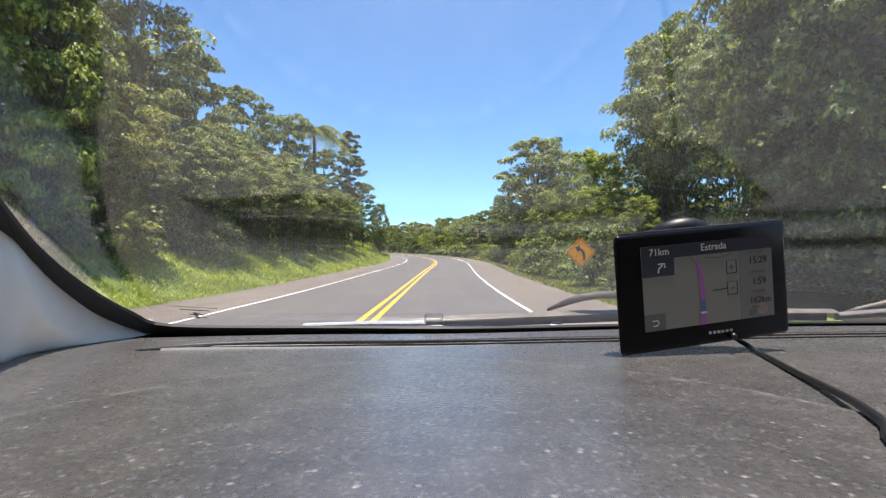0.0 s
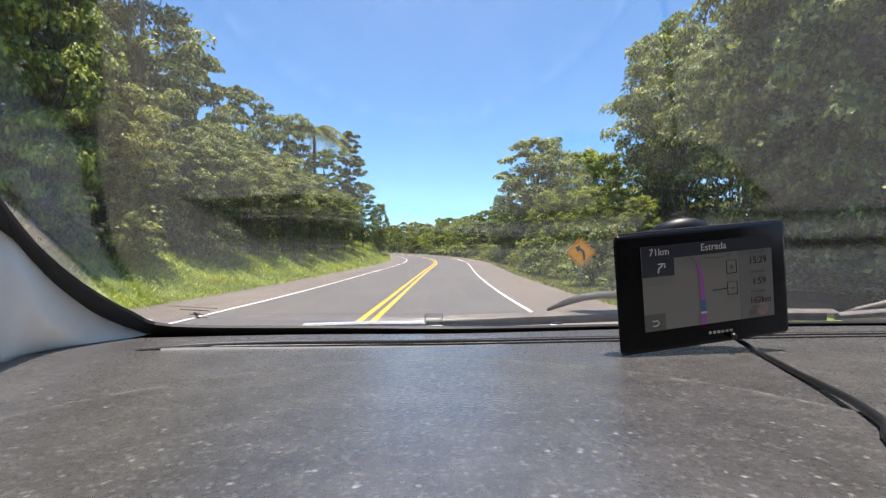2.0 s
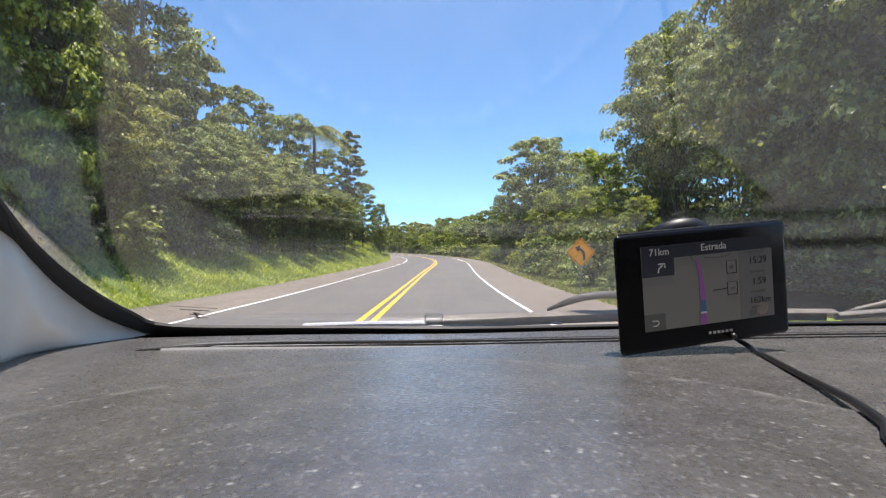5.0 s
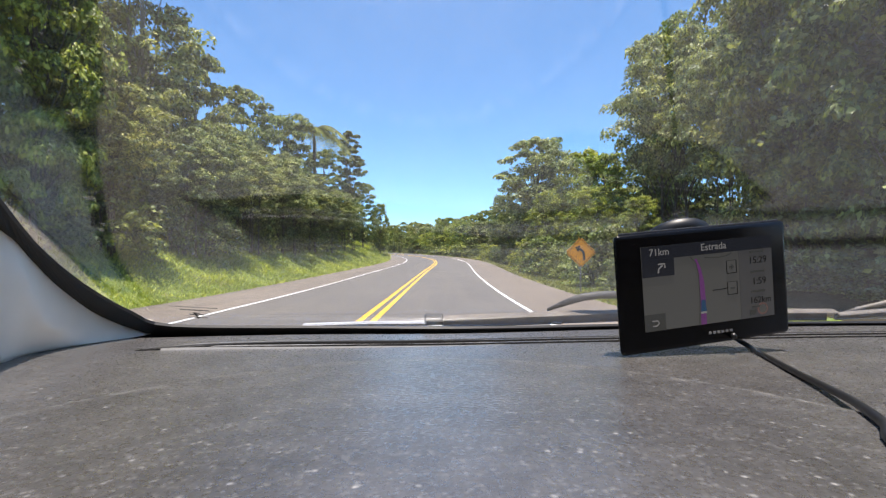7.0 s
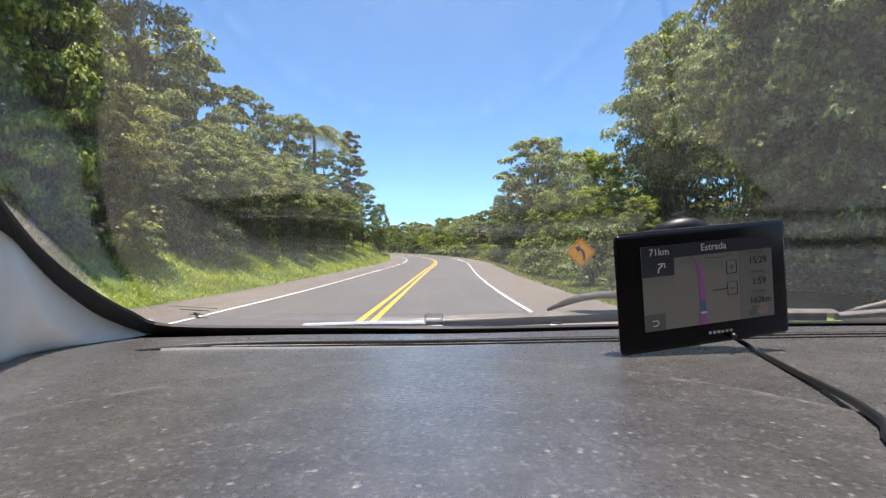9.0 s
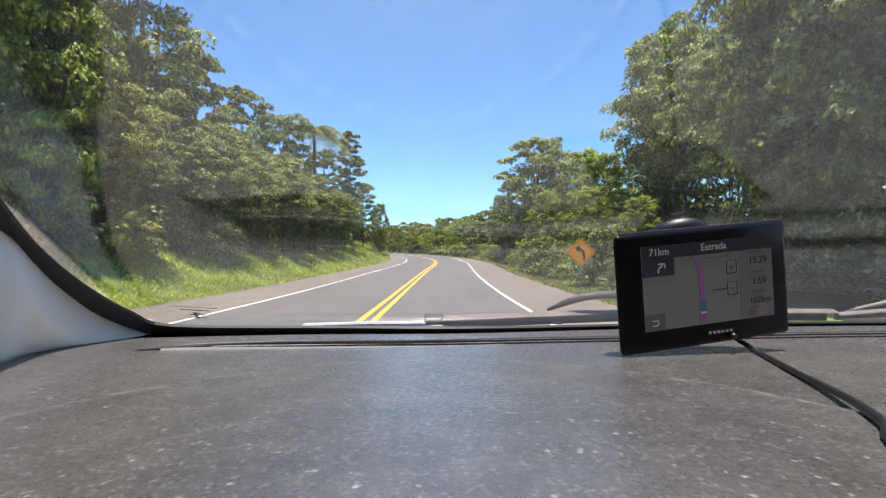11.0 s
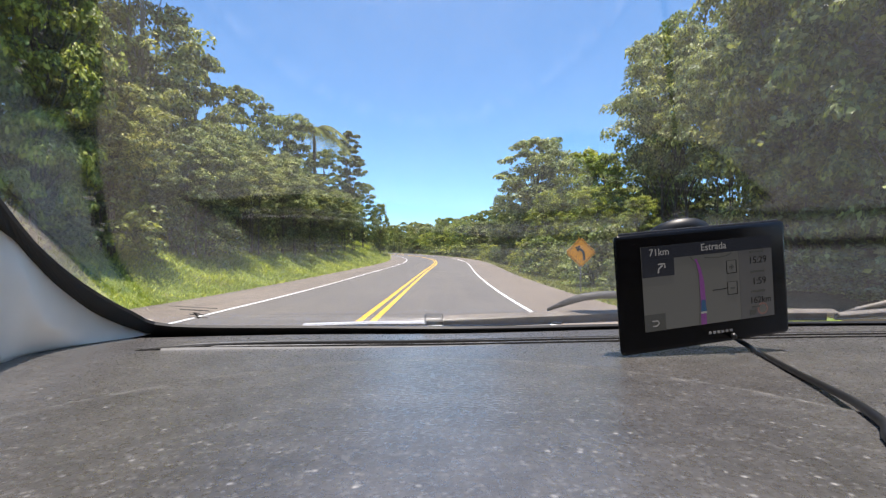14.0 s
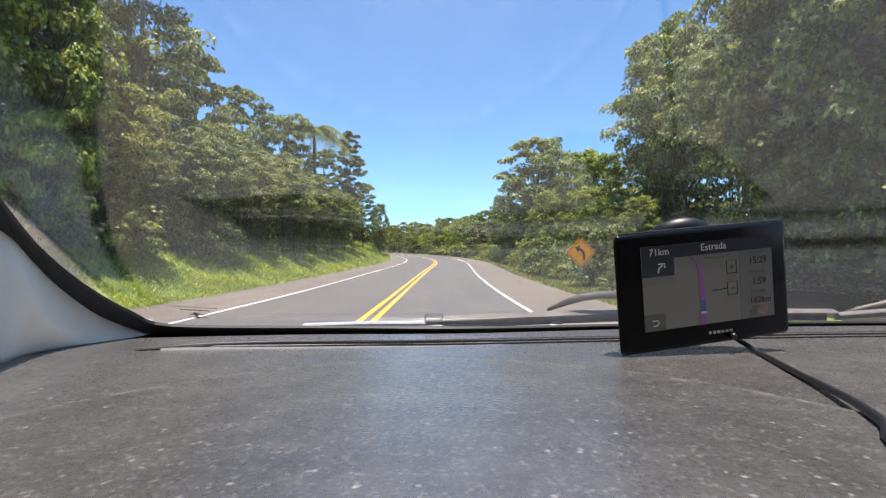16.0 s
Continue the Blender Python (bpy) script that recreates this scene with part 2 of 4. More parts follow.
def tube_data(points, radii, sides=6):
    """Verts and faces of a tapered tube along points."""
    pts = [Vector(p) for p in points]
    verts, faces = [], []
    for i, p in enumerate(pts):
        d = (pts[min(i + 1, len(pts) - 1)] - pts[max(i - 1, 0)]).normalized()
        a = d.cross(Vector((0, 0, 1)) if abs(d.z) < 0.9 else Vector((1, 0, 0))).normalized()
        b = d.cross(a)
        for k in range(sides):
            w = 2 * math.pi * k / sides
            verts.append(p + radii[i] * (math.cos(w) * a + math.sin(w) * b))
    for i in range(len(pts) - 1):
        for k in range(sides):
            k2 = (k + 1) % sides
            faces.append((i * sides + k, i * sides + k2, (i + 1) * sides + k2, (i + 1) * sides + k))
    faces.append(tuple(range(sides))[::-1])
    faces.append(tuple((len(pts) - 1) * sides + k for k in range(sides)))
    return verts, faces


def tube(name, points, radii, mat, parent=None, sides=8, label=""):
    if not hasattr(radii, "__len__"):
        radii = [radii] * len(points)
    v, f = tube_data(points, radii, sides)
    return mesh_obj(name, v, f, mat, parent, label, smooth=True)


def sheet(name, rows, mat, thick, down, parent=None, label="", smooth=True):
    """A slab from a grid of points, given thickness along the vector down."""
    n, m = len(rows), len(rows[0])
    d = Vector(down) * thick
    top = [Vector(p) for r in rows for p in r]
    verts = top + [p + d for p in top]
    k = n * m
    faces = []
    for i in range(n - 1):
        for j in range(m - 1):
            a = i * m + j
            faces.append((a, a + 1, a + m + 1, a + m))
            faces.append((k + a, k + a + m, k + a + m + 1, k + a + 1))
    for i in range(n - 1):
        for j, flip in ((0, 0), (m - 1, 1)):
            a, b = i * m + j, (i + 1) * m + j
            faces.append((a, b, k + b, k + a) if not flip else (b, a, k + a, k + b))
    for j in range(m - 1):
        for i, flip in ((0, 1), (n - 1, 0)):
            a, b = i * m + j, i * m + j + 1
            faces.append((a, b, k + b, k + a) if not flip else (b, a, k + a, k + b))
    bm = bmesh.new()
    vs = [bm.verts.new(v) for v in verts]
    for f in faces:
        bm.faces.new([vs[i] for i in f])
    return part(name, bm, mat, parent, label, smooth)


def curve_at(knots, x):
    """A smooth curve through (x, y) knots."""
    xs = [k[0] for k in knots]
    if x <= xs[0]:
        return knots[0][1] + (x - xs[0]) * (knots[1][1] - knots[0][1]) / (xs[1] - xs[0])
    if x >= xs[-1]:
        return knots[-1][1] + (x - xs[-1]) * (knots[-1][1] - knots[-2][1]) / (xs[-1] - xs[-2])
    i = max(k for k in range(len(xs) - 1) if xs[k] <= x)

    def slope(j):
        if j == 0:
            return (knots[1][1] - knots[0][1]) / (xs[1] - xs[0])
        if j == len(xs) - 1:
            return (knots[-1][1] - knots[-2][1]) / (xs[-1] - xs[-2])
        return (knots[j + 1][1] - knots[j - 1][1]) / (xs[j + 1] - xs[j - 1])
    h = xs[i + 1] - xs[i]
    u = (x - xs[i]) / h
    return ((2 * u**3 - 3 * u**2 + 1) * knots[i][1] + (u**3 - 2 * u**2 + u) * h * slope(i)
            + (-2 * u**3 + 3 * u**2) * knots[i + 1][1] + (u**3 - u**2) * h * slope(i + 1))


# ---- the road's line and the lie of the land ----
CENTRE = [(-80, -1.44), (0, -1.44), (16, -1.5), (30, -1.3), (45, -0.85), (54, -0.95), (64, -1.8), (80, -4.7), (100, -11.0), (120, -19.0), (150, -33.0), (200, -60.0)]


def rise(y):
    """Height of the road along the way: level, then gently uphill."""
    u = max(0.0, y - 12.0)
    return 0.03 * u * u / (u + 22.0)


LINE_Y = [-80 + 2.0 * i for i in range(141)]
LINE = np.array([(curve_at(CENTRE, y), y) for y in LINE_Y])
TAN = np.gradient(LINE, axis=0)
TAN /= np.linalg.norm(TAN, axis=1)[:, None]
NOR = np.stack([TAN[:, 1], -TAN[:, 0]], 1)


def off_road(x, y):
    """Signed distance of a place from the centre line, right of it positive."""
    d = np.array((x, y)) - LINE
    i = int(np.argmin((d * d).sum(1)))
    return float(d[i] @ NOR[i])


def ground_z(x, y, d=None):
    d = off_road(x, y) if d is None else d
    z = rise(min(y, 200.0))
    if d < -6.0:
        u = -d - 6.0
        z += 2.3 * (1 - math.exp(-(max(0.0, u - 0.3) / 3.2) ** 1.6)) + 0.12 * noise.noise((x * 0.5, y * 0.5, 0)) * min(1.0, u)
    elif d > 6.2:
        u = d - 6.2
        z += -0.35 * math.exp(-((u - 1.6) / 1.3) ** 2) + 0.5 * (1 - math.exp(-u / 9.0)) + 0.08 * noise.noise((x * 0.5, y * 0.5, 3)) * min(1.0, u)
    elif -6.0 <= d <= 5.9:
        z -= 0.12
    return z


def build_ground():
    gx = np.unique(np.concatenate([np.linspace(-2500, -140, 14), np.linspace(-140, -40, 21), np.linspace(-40, 40, 134), np.linspace(40, 140, 21), np.linspace(140, 2500, 14)]))
    gy = np.unique(np.concatenate([np.linspace(-800, -60, 12), np.linspace(-60, 0, 31), np.linspace(0, 90, 121), np.linspace(90, 200, 56), np.linspace(200, 3200, 16)]))
    verts = [(x, y, ground_z(x, y)) for y in gy for x in gx]
    w = len(gx)
    faces = [(j * w + i, j * w + i + 1, (j + 1) * w + i + 1, (j + 1) * w + i) for j in range(len(gy) - 1) for i in range(w - 1)]
    ob = mesh_obj("ground", verts, faces, M_GROUND, smooth=True)
    tagged(ob, "grassy roadside ground with a low bank", "ground", kind="structure")


def strip(name, a, b, lift, mat, thick, label, category, parent=None, wobble=0.0):
    """A slab that follows the road from offset a to offset b."""
    rows = []
    for i in range(len(LINE_Y)):
        p, n = LINE[i], NOR[i]
        r = []
        for o in (a, a + (b - a) / 3, a + 2 * (b - a) / 3, b):
            jag = wobble * noise.noise((LINE_Y[i] * 0.7, o, 5)) if o in (a, b) else 0.0
            x, y = p + n * (o + jag)
            r.append((x, y, rise(min(p[1], 200.0)) + lift))
        rows.append(r)
    ob = sheet(name, rows, mat, thick, (0, 0, -1), parent, "", smooth=False)
    if not parent:
        tagged(ob, label, category, kind="structure")
    return ob


build_ground()
strip("road", -3.72, 3.62, 0.0, M_ASPHALT, 0.3, "worn grey asphalt two-lane road", "road")
strip("road_shoulder_left", -6.05, -3.722, -0.004, M_SHOULDER, 0.3, "dusty brownish asphalt shoulder beside the road", "road", wobble=0.0)
strip("road_shoulder_right", 3.622, 5.95, -0.004, M_SHOULDER, 0.3, "dusty brownish asphalt shoulder beside the road", "road", wobble=0.0)
strip("edge_line_left", -3.65, -3.55, 0.005, M_WHITE, 0.006, "solid white painted line along the road edge", "road marking")
strip("edge_line_right", 3.45, 3.55, 0.005, M_WHITE, 0.006, "solid white painted line along the road edge", "road marking")
strip("centre_line_left", -0.2, -0.07, 0.005, M_YELLOW, 0.006, "solid yellow painted line, one of a pair", "road marking")
strip("centre_line_right", 0.07, 0.2, 0.005, M_YELLOW, 0.006, "solid yellow painted line, one of a pair", "road marking")


# ---- vegetation ----
def leaf_cloud(centres, radii, counts, size, seed, flat=0.75, up=0.5):
    """Many small folded leaves on the shells of clumps. Returns verts and faces as arrays."""
    rng = np.random.default_rng(seed)
    c = np.repeat(np.array(centres, float), counts, axis=0)
    r = np.repeat(np.array(radii, float), counts)
    n = len(c)
    d = rng.normal(size=(n, 3))
    d /= np.linalg.norm(d, axis=1)[:, None]
    low = d[:, 2] < -0.25
    d[low, 2] *= -0.6
    d /= np.linalg.norm(d, axis=1)[:, None]
    shell = rng.uniform(0.5, 1.0, n) ** 0.5 * rng.uniform(0.85, 1.18, n)
    p = c + d * (r * shell)[:, None] * np.array([1, 1, flat])
    nrm = d * 0.95 + rng.normal(size=(n, 3)) * 0.42 + np.array([0, 0, up])
    nrm /= np.linalg.norm(nrm, axis=1)[:, None]
    t = np.cross(nrm, rng.normal(size=(n, 3)))
    t /= np.linalg.norm(t, axis=1)[:, None]
    b = np.cross(nrm, t)
    ln = size * rng.uniform(0.6, 1.35, n)[:, None]
    wd = ln * rng.uniform(0.26, 0.4, n)[:, None]
    v = np.empty((n, 4, 3))
    v[:, 0] = p - t * ln * 0.5
    v[:, 1] = p + b * wd + nrm * wd * 0.35
    v[:, 2] = p + t * ln * 0.5 - nrm * ln * 0.12
    v[:, 3] = p - b * wd + nrm * wd * 0.35
    i = np.arange(n)[:, None] * 4
    f = np.concatenate([i + [0, 1, 2], i + [0, 2, 3]], 1).reshape(-1, 3)
    return v.reshape(-1, 3), f


def fast_mesh(name, v, f, mat):
    me = bpy.data.meshes.new(name)
    me.vertices.add(len(v))
    me.vertices.foreach_set("co", np.asarray(v, np.float32).ravel())
    k = f.shape[1]
    me.loops.add(f.size)
    me.loops.foreach_set("vertex_index", np.asarray(f, np.int32).ravel())
    me.polygons.add(len(f))
    me.polygons.foreach_set("loop_start", np.arange(0, f.size, k, dtype=np.int32))
    me.update(calc_edges=True)
    me.materials.append(mat)
    return me


def tree_kind(name, label, category, height, spread, base, clumps, per, leaf, seed, leaf_mat, bark_mat, profile, stems=1, clump_r=(0.16, 0.26), trunk_r=0.16, up=0.5):
    """One tree: forked trunk with limbs, and a crown of leaf clumps. profile(u) gives the crown's half width at the share u of its height."""
    rng = random.Random(seed)
    root = empty(name)
    tagged(root, label, category)
    tv, tf = [], []

    def add(points, radii, sides=6):
        v, f = tube_data(points, radii, sides)
        o = len(tv)
        tv.extend(v)
        tf.extend(tuple(o + i for i in q) for q in f)

    heads = []
    for s in range(stems):
        lean = rng.uniform(0, 6.28)
        bx, by = (0, 0) if stems == 1 else (rng.uniform(-0.12, 0.12) * spread * 2, rng.uniform(-0.12, 0.12) * spread * 2)
        pts, x, y = [], bx, by
        top = height * rng.uniform(0.78, 0.9)
        n = 8
        for i in range(n):
            pts.append((x, y, top * i / (n - 1) - 0.25 * (i == 0)))
            x += math.cos(lean) * 0.03 * height / n * rng.uniform(0, 2.4)
            y += math.sin(lean) * 0.03 * height / n * rng.uniform(0, 2.4)
            lean += rng.uniform(-1, 1)
        add(pts, [trunk_r * (1.35 if i == 0 else 1.0 - 0.85 * i / (n - 1)) for i in range(n)], 8)
        heads.append(pts)
    centres, radii, counts = [], [], []
    clumps = int(clumps * 0.5)
    for k in range(clumps):
        u = (k + rng.random()) / clumps
        z = height * (base + (1 - base) * u)
        w = profile(u) * spread * (0.8 + 0.45 * noise.noise((seed * 3.1 + u * 5, k * 0.37, 0)))
        a = k * 2.399 + rng.uniform(-0.5, 0.5)
        rad = w * math.sqrt(rng.uniform(0.3, 1.0))
        cr = spread * rng.uniform(*clump_r) * (1.45 if u < 0.7 else 1.15)
        stem = heads[k % stems]
        i = min(len(stem) - 1, max(1, int((z / height) * 0.75 * (len(stem) - 1))))
        foot = Vector(stem[i])
        c = Vector((foot.x + math.cos(a) * rad, foot.y + math.sin(a) * rad, min(z, height - cr * 0.6)))
        # a bough: a domed spray of small clumps, shaded below
        for b in range(5):
            e, q = k + b * 1.257 + rng.uniform(-0.3, 0.3), (0.0 if b == 0 else rng.uniform(0.65, 1.15))
            centres.append(c + Vector((math.cos(e) * q, math.sin(e) * q, 0.22 - 0.4 * q * q + rng.uniform(-0.15, 0.15))) * cr)
            radii.append(cr * rng.uniform(0.42, 0.66))
            counts.append(int(per * rng.uniform(0.7, 1.3) * (0.42 if b else 0.6)))
        if k % 2 == 0:
            mid = foot.lerp(c, 0.5) + Vector((rng.uniform(-0.2, 0.2), rng.uniform(-0.2, 0.2), rng.uniform(-0.1, 0.35))) * spread * 0.25
            add([foot, mid, c], [trunk_r * 0.34, trunk_r * 0.2, trunk_r * 0.06], 5)
    me = bpy.data.meshes.new("trunk")
    me.from_pydata([tuple(v) for v in tv], [], tf)
    me.polygons.foreach_set("use_smooth", [True] * len(me.polygons))
    me.materials.append(bark_mat)
    new("trunk", me).parent = root
    v, f = leaf_cloud(centres, radii, counts, leaf, seed, up=up)
    new("crown", fast_mesh("crown", v, f, leaf_mat)).parent = root
    return root


def round_crown(u):
    return math.sin(math.pi * (0.12 + 0.83 * u)) ** 0.6


def slim_crown(u):
    return 0.45 + 0.55 * math.sin(math.pi * min(1, u * 0.95 + 0.02))


def column_crown(u):
    return 0.8 + 0.4 * math.cos(u * 14) if u < 0.85 else 0.5


def bush_crown(u):
    return math.cos(u * 1.3) ** 0.7


def palm_tree():
    root = empty("palm_tree")
    tagged(root, "slender palm with drooping feathery fronds", "palm tree")
    n = 9
    pts = [(0.1 * math.sin(i * 0.5), 0.0, 9.2 * i / (n - 1) - 0.2 * (i == 0)) for i in range(n)]
    tube("trunk", pts, [0.17 - 0.008 * i for i in range(n)], M_BARK, root)
    rng = random.Random(5)
    head = Vector(pts[-1])
    for k in range(24):
        a, up = k * 2.399, rng.uniform(-0.1, 1.0)
        tip = Vector((math.cos(a), math.sin(a), 0))
        spine = [head + tip * (3.1 * s) + Vector((0, 0, up * 2.0 * s - (2.1 + up) * s * s)) for s in [i / 9 for i in range(10)]]
        v, f = tube_data(spine, [0.03 - 0.0026 * i for i in range(10)], 4)
        v = list(v)
        side = tip.cross(Vector((0, 0, 1)))
        for i in range(1, 10):
            for h in range(4):
                q = spine[i - 1].lerp(spine[i], h / 4)
                for sg in (-1, 1):
                    ln = 0.75 * math.sin(0.3 + i / 10 * 2.6)
                    o = len(v)
                    e = q + side * sg * ln * 0.8 + tip * 0.15 + Vector((0, 0, -0.45 * ln * rng.uniform(0.6, 1.4)))
                    v += [q - tip * 0.05, q + tip * 0.05, e]
                    f.append((o, o + 1, o + 2))
        mesh_obj("frond", v, f, M_LEAF_DULL, root)
    return root


BROAD = "leafy broad-crowned roadside tree with dense green foliage"
KINDS = {
    "A": tree_kind("broadleaf_tree", BROAD, "tree", 10, 3.6, 0.12, 100, 225, 0.2, 11, M_LEAF, M_BARK, round_crown, 1, (0.13, 0.22)),
    "B": tree_kind("broadleaf_tree", BROAD, "tree", 10, 3.2, 0.08, 100, 225, 0.195, 12, M_LEAF, M_BARK, round_crown, 1, (0.13, 0.22)),
    "C": tree_kind("broadleaf_tree", "leafy broad-crowned tree with bright yellow-green foliage", "tree", 10, 3.9, 0.08, 100, 215, 0.21, 13, M_LEAF_LIGHT, M_BARK, round_crown, 1, (0.13, 0.22)),
    "D": tree_kind("broadleaf_tree", "broad-crowned tree with thin pale olive foliage", "tree", 10, 3.4, 0.4, 70, 230, 0.15, 14, M_LEAF_SUN_PALE, M_BARK, round_crown, 3, (0.12, 0.2), 0.07),
    "T": tree_kind("tall_tree", "tall slim tree with bare trunks and a high thin crown", "tree", 10, 1.9, 0.26, 70, 200, 0.16, 15, M_LEAF_SUN_PALE, M_BARK_PALE, slim_crown, 3, (0.17, 0.32), 0.09),
    "U": tree_kind("tall_tree", "tall slim tree with bare trunks and a high thin crown", "tree", 10, 2.0, 0.3, 66, 200, 0.15, 16, M_LEAF_LIGHT, M_BARK, slim_crown, 2, (0.17, 0.32), 0.1),
    "V": tree_kind("vine_covered_tree", "tree covered from foot to top in hanging vines", "tree", 10, 1.6, 0.02, 80, 200, 0.145, 17, M_LEAF_DULL, M_BARK, column_crown, 2, (0.2, 0.42), 0.1, -0.25),
    "S": tree_kind("conifer_tree", "tall narrow dark spire-shaped tree", "tree", 10, 1.1, 0.35, 80, 120, 0.2, 18, M_LEAF_DULL, M_BARK, slim_crown, 2, (0.12, 0.3), 0.06),
    "b": tree_kind("shrub", "dense green roadside shrub", "shrub", 3, 1.7, 0.02, 42, 58, 0.19, 19, M_LEAF, M_BARK, bush_crown, 3, (0.2, 0.32), 0.04),
    "c": tree_kind("shrub", "bright yellow-green roadside shrub", "shrub", 3, 1.8, 0.02, 42, 58, 0.2, 20, M_LEAF_LIGHT, M_BARK, bush_crown, 3, (0.2, 0.32), 0.04),
    "d": tree_kind("shrub", "dull olive roadside shrub with sparse leaves", "shrub", 3, 1.5, 0.02, 38, 58, 0.17, 21, M_LEAF_DULL, M_BARK, bush_crown, 3, (0.2, 0.32), 0.04),
    "m": tree_kind("woodland_tree", "leafy tree in the woods behind the roadside", "tree", 10, 3.8, 0.03, 44, 48, 0.68, 22, M_LEAF, M_BARK, round_crown, 1, (0.16, 0.28)),
    "n": tree_kind("woodland_tree", "leafy olive-green tree in the woods behind the roadside", "tree", 10, 3.4, 0.02, 44, 48, 0.68, 23, M_LEAF_DULL, M_BARK, round_crown, 1, (0.16, 0.28)),
    "X": tree_kind("vine_covered_tree", "tree hung with vines coloured pale as if sunlit, over dark hollows", "tree", 10, 1.6, 0.04, 60, 210, 0.155, 27, M_LEAF_SUN_PALE, M_BARK, column_crown, 2, (0.14, 0.32), 0.1, -0.1),
    "W": tree_kind("broadleaf_tree", "leafy broad-crowned tree with olive foliage coloured pale as if sunlit", "tree", 10, 3.6, 0.12, 105, 225, 0.2, 11, M_LEAF_SUN_PALE, M_BARK, round_crown, 1, (0.13, 0.22)),
    "K": tree_kind("pale_trunked_tree", "tree with several bare pale trunks under a thin high crown", "tree", 10, 2.6, 0.45, 70, 170, 0.16, 25, M_LEAF_SUN_PALE, M_BARK, round_crown, 4, (0.13, 0.22), 0.05),
    "H": tree_kind("broadleaf_tree", "tall tree with a domed crown coloured pale as if sunlit, over bare trunks", "tree", 10, 3.6, 0.4, 120, 225, 0.17, 31, M_LEAF_SUN_PALE, M_BARK, round_crown, 3, (0.12, 0.2), 0.12),
    "P": palm_tree(),
}
BASE_H = {k: (3.0 if k in "bcd" else 10.4 if k == "P" else 10.0) for k in KINDS}
USED = set()
GROUPS = {"tree": "trees along the road", "shrub": "shrubs along the road", "palm tree": "trees along the road"}
turner = random.Random(77)


def plant(kind, x, y, top, wide=1.0):
    """Stands a tree of that kind at a place, with its top at a height over the road here, scaled across by wide."""
    z = ground_z(x, y)
    s = (top - z) / BASE_H[kind]
    m = Matrix.Translation((x, y, z)) @ Matrix.Rotation(turner.uniform(0, 6.28), 4, "Z")
    src = KINDS[kind]
    ob = src if kind not in USED else copy_thing(src, m)
    USED.add(kind)
    ob.matrix_basis = m @ Matrix.Diagonal((s * wide, s * wide, s, 1))
    ob["group"] = GROUPS[ob["category"]]
    return ob


# left of the road: kind, x, y, height of the top, width
for row in (("K", -11.2, 6.6, 11, 0.8), ("C", -10.7, 11.4, 11.6, 0.5), ("C", -13.2, 8.6, 10, 0.55), ("U", -11.0, 9.4, 13, 0.8), ("U", -13.0, 10.6, 14, 1.0), ("V", -12.2, 13.0, 13, 0.9), ("V", -14.4, 15.6, 15, 1.0), ("T", -13.0, 18.0, 16.5, 0.8), ("V", -15.8, 19.5, 14, 1.3), ("V", -16.5, 23.0, 12, 1.3), ("B", -17.0, 27.0, 11.5, 0.9),
            ("A", -12.9, 22.5, 12.0, 0.68), ("B", -13.0, 28.5, 12.3, 0.78), ("A", -13.0, 36.0, 13.0, 0.82), ("P", -11.4, 38.5, 14.0, 1.0), ("D", -11.9, 25.0, 8.5, 0.7),
            ("B", -12.8, 46.0, 12.6, 0.85), ("S", -11.6, 53.0, 16.6, 1.1), ("A", -11.0, 60.0, 11.6, 0.7), ("B", -9.9, 69.0, 9.8, 0.6), ("V", -12.2, 40.0, 9.0, 0.8), ("D", -12.0, 32.0, 9.0, 0.7)):
    plant(*row)
# right of the road; B at y 5.0 is unseen, added to cast shade ahead
for row in (("B", 8.6, 63.0, 10.4, 0.8), ("W", 10.6, 48.0, 14.4, 1.0), ("A", 12.6, 53.0, 13.0, 0.9), ("C", 14.2, 44.0, 12.0, 0.8), ("C", 11.6, 31.0, 8.6, 0.95), ("C", 9.4, 27.0, 5.6, 0.9),
            ("H", 13.9, 26.0, 14.8, 0.7), ("A", 17.4, 32.0, 18.6, 0.62), ("D", 12.9, 19.4, 11.2, 0.7), ("T", 14.6, 18.0, 17.0, 0.8), ("X", 14.2, 14.8, 15.0, 0.9),
            ("U", 13.6, 12.0, 16.0, 0.8), ("X", 15.9, 15.4, 15.0, 0.9), ("B", 12.2, 5.0, 9.0, 0.8), ("X", 12.6, 9.4, 13.0, 0.9), ("K", 14.9, 21.4, 13.5, 0.8),
            ("X", 12.4, 12.2, 12.0, 0.9), ("V", 12.3, 13.6, 13.0, 0.85), ("X", 11.9, 15.2, 11.0, 0.6), ("V", 10.6, 12.4, 11.0, 1.1), ("V", 11.2, 15.0, 11.0, 1.0), ("V", 10.8, 10.4, 11.0, 1.1), ("V", 13.2, 11.0, 12.0, 1.1), ("A", 10.2, 9.0, 12.0, 0.6), ("A", 10.6, 13.0, 12.0, 0.55), ("B", 14.6, 12.6, 13.0, 0.7), ("B", 15.4, 16.6, 13.0, 0.7), ("d", 9.4, 9.4, 1.3, 1.5), ("d", 9.8, 10.6, 1.2, 1.5), ("d", 9.7, 11.8, 1.3, 1.5), ("d", 9.9, 13.2, 1.3, 1.5), ("K", 15.6, 19.0, 11.5, 1.0), ("b", 16.0, 27.0, 4.2, 1.2), ("n", 19.2, 24.0, 9.0, 0.7), ("n", 18.6, 20.6, 8.0, 0.7), ("m", 18.4, 17.4, 9.0, 0.7), ("b", 19.0, 30.0, 5.4, 1.2),
            ("C", 9.0, 38.0, 7.0, 0.7), ("B", 8.2, 55.0, 8.0, 0.7), ("C", 10.2, 22.6, 4.4, 0.8)):
    plant(*row)
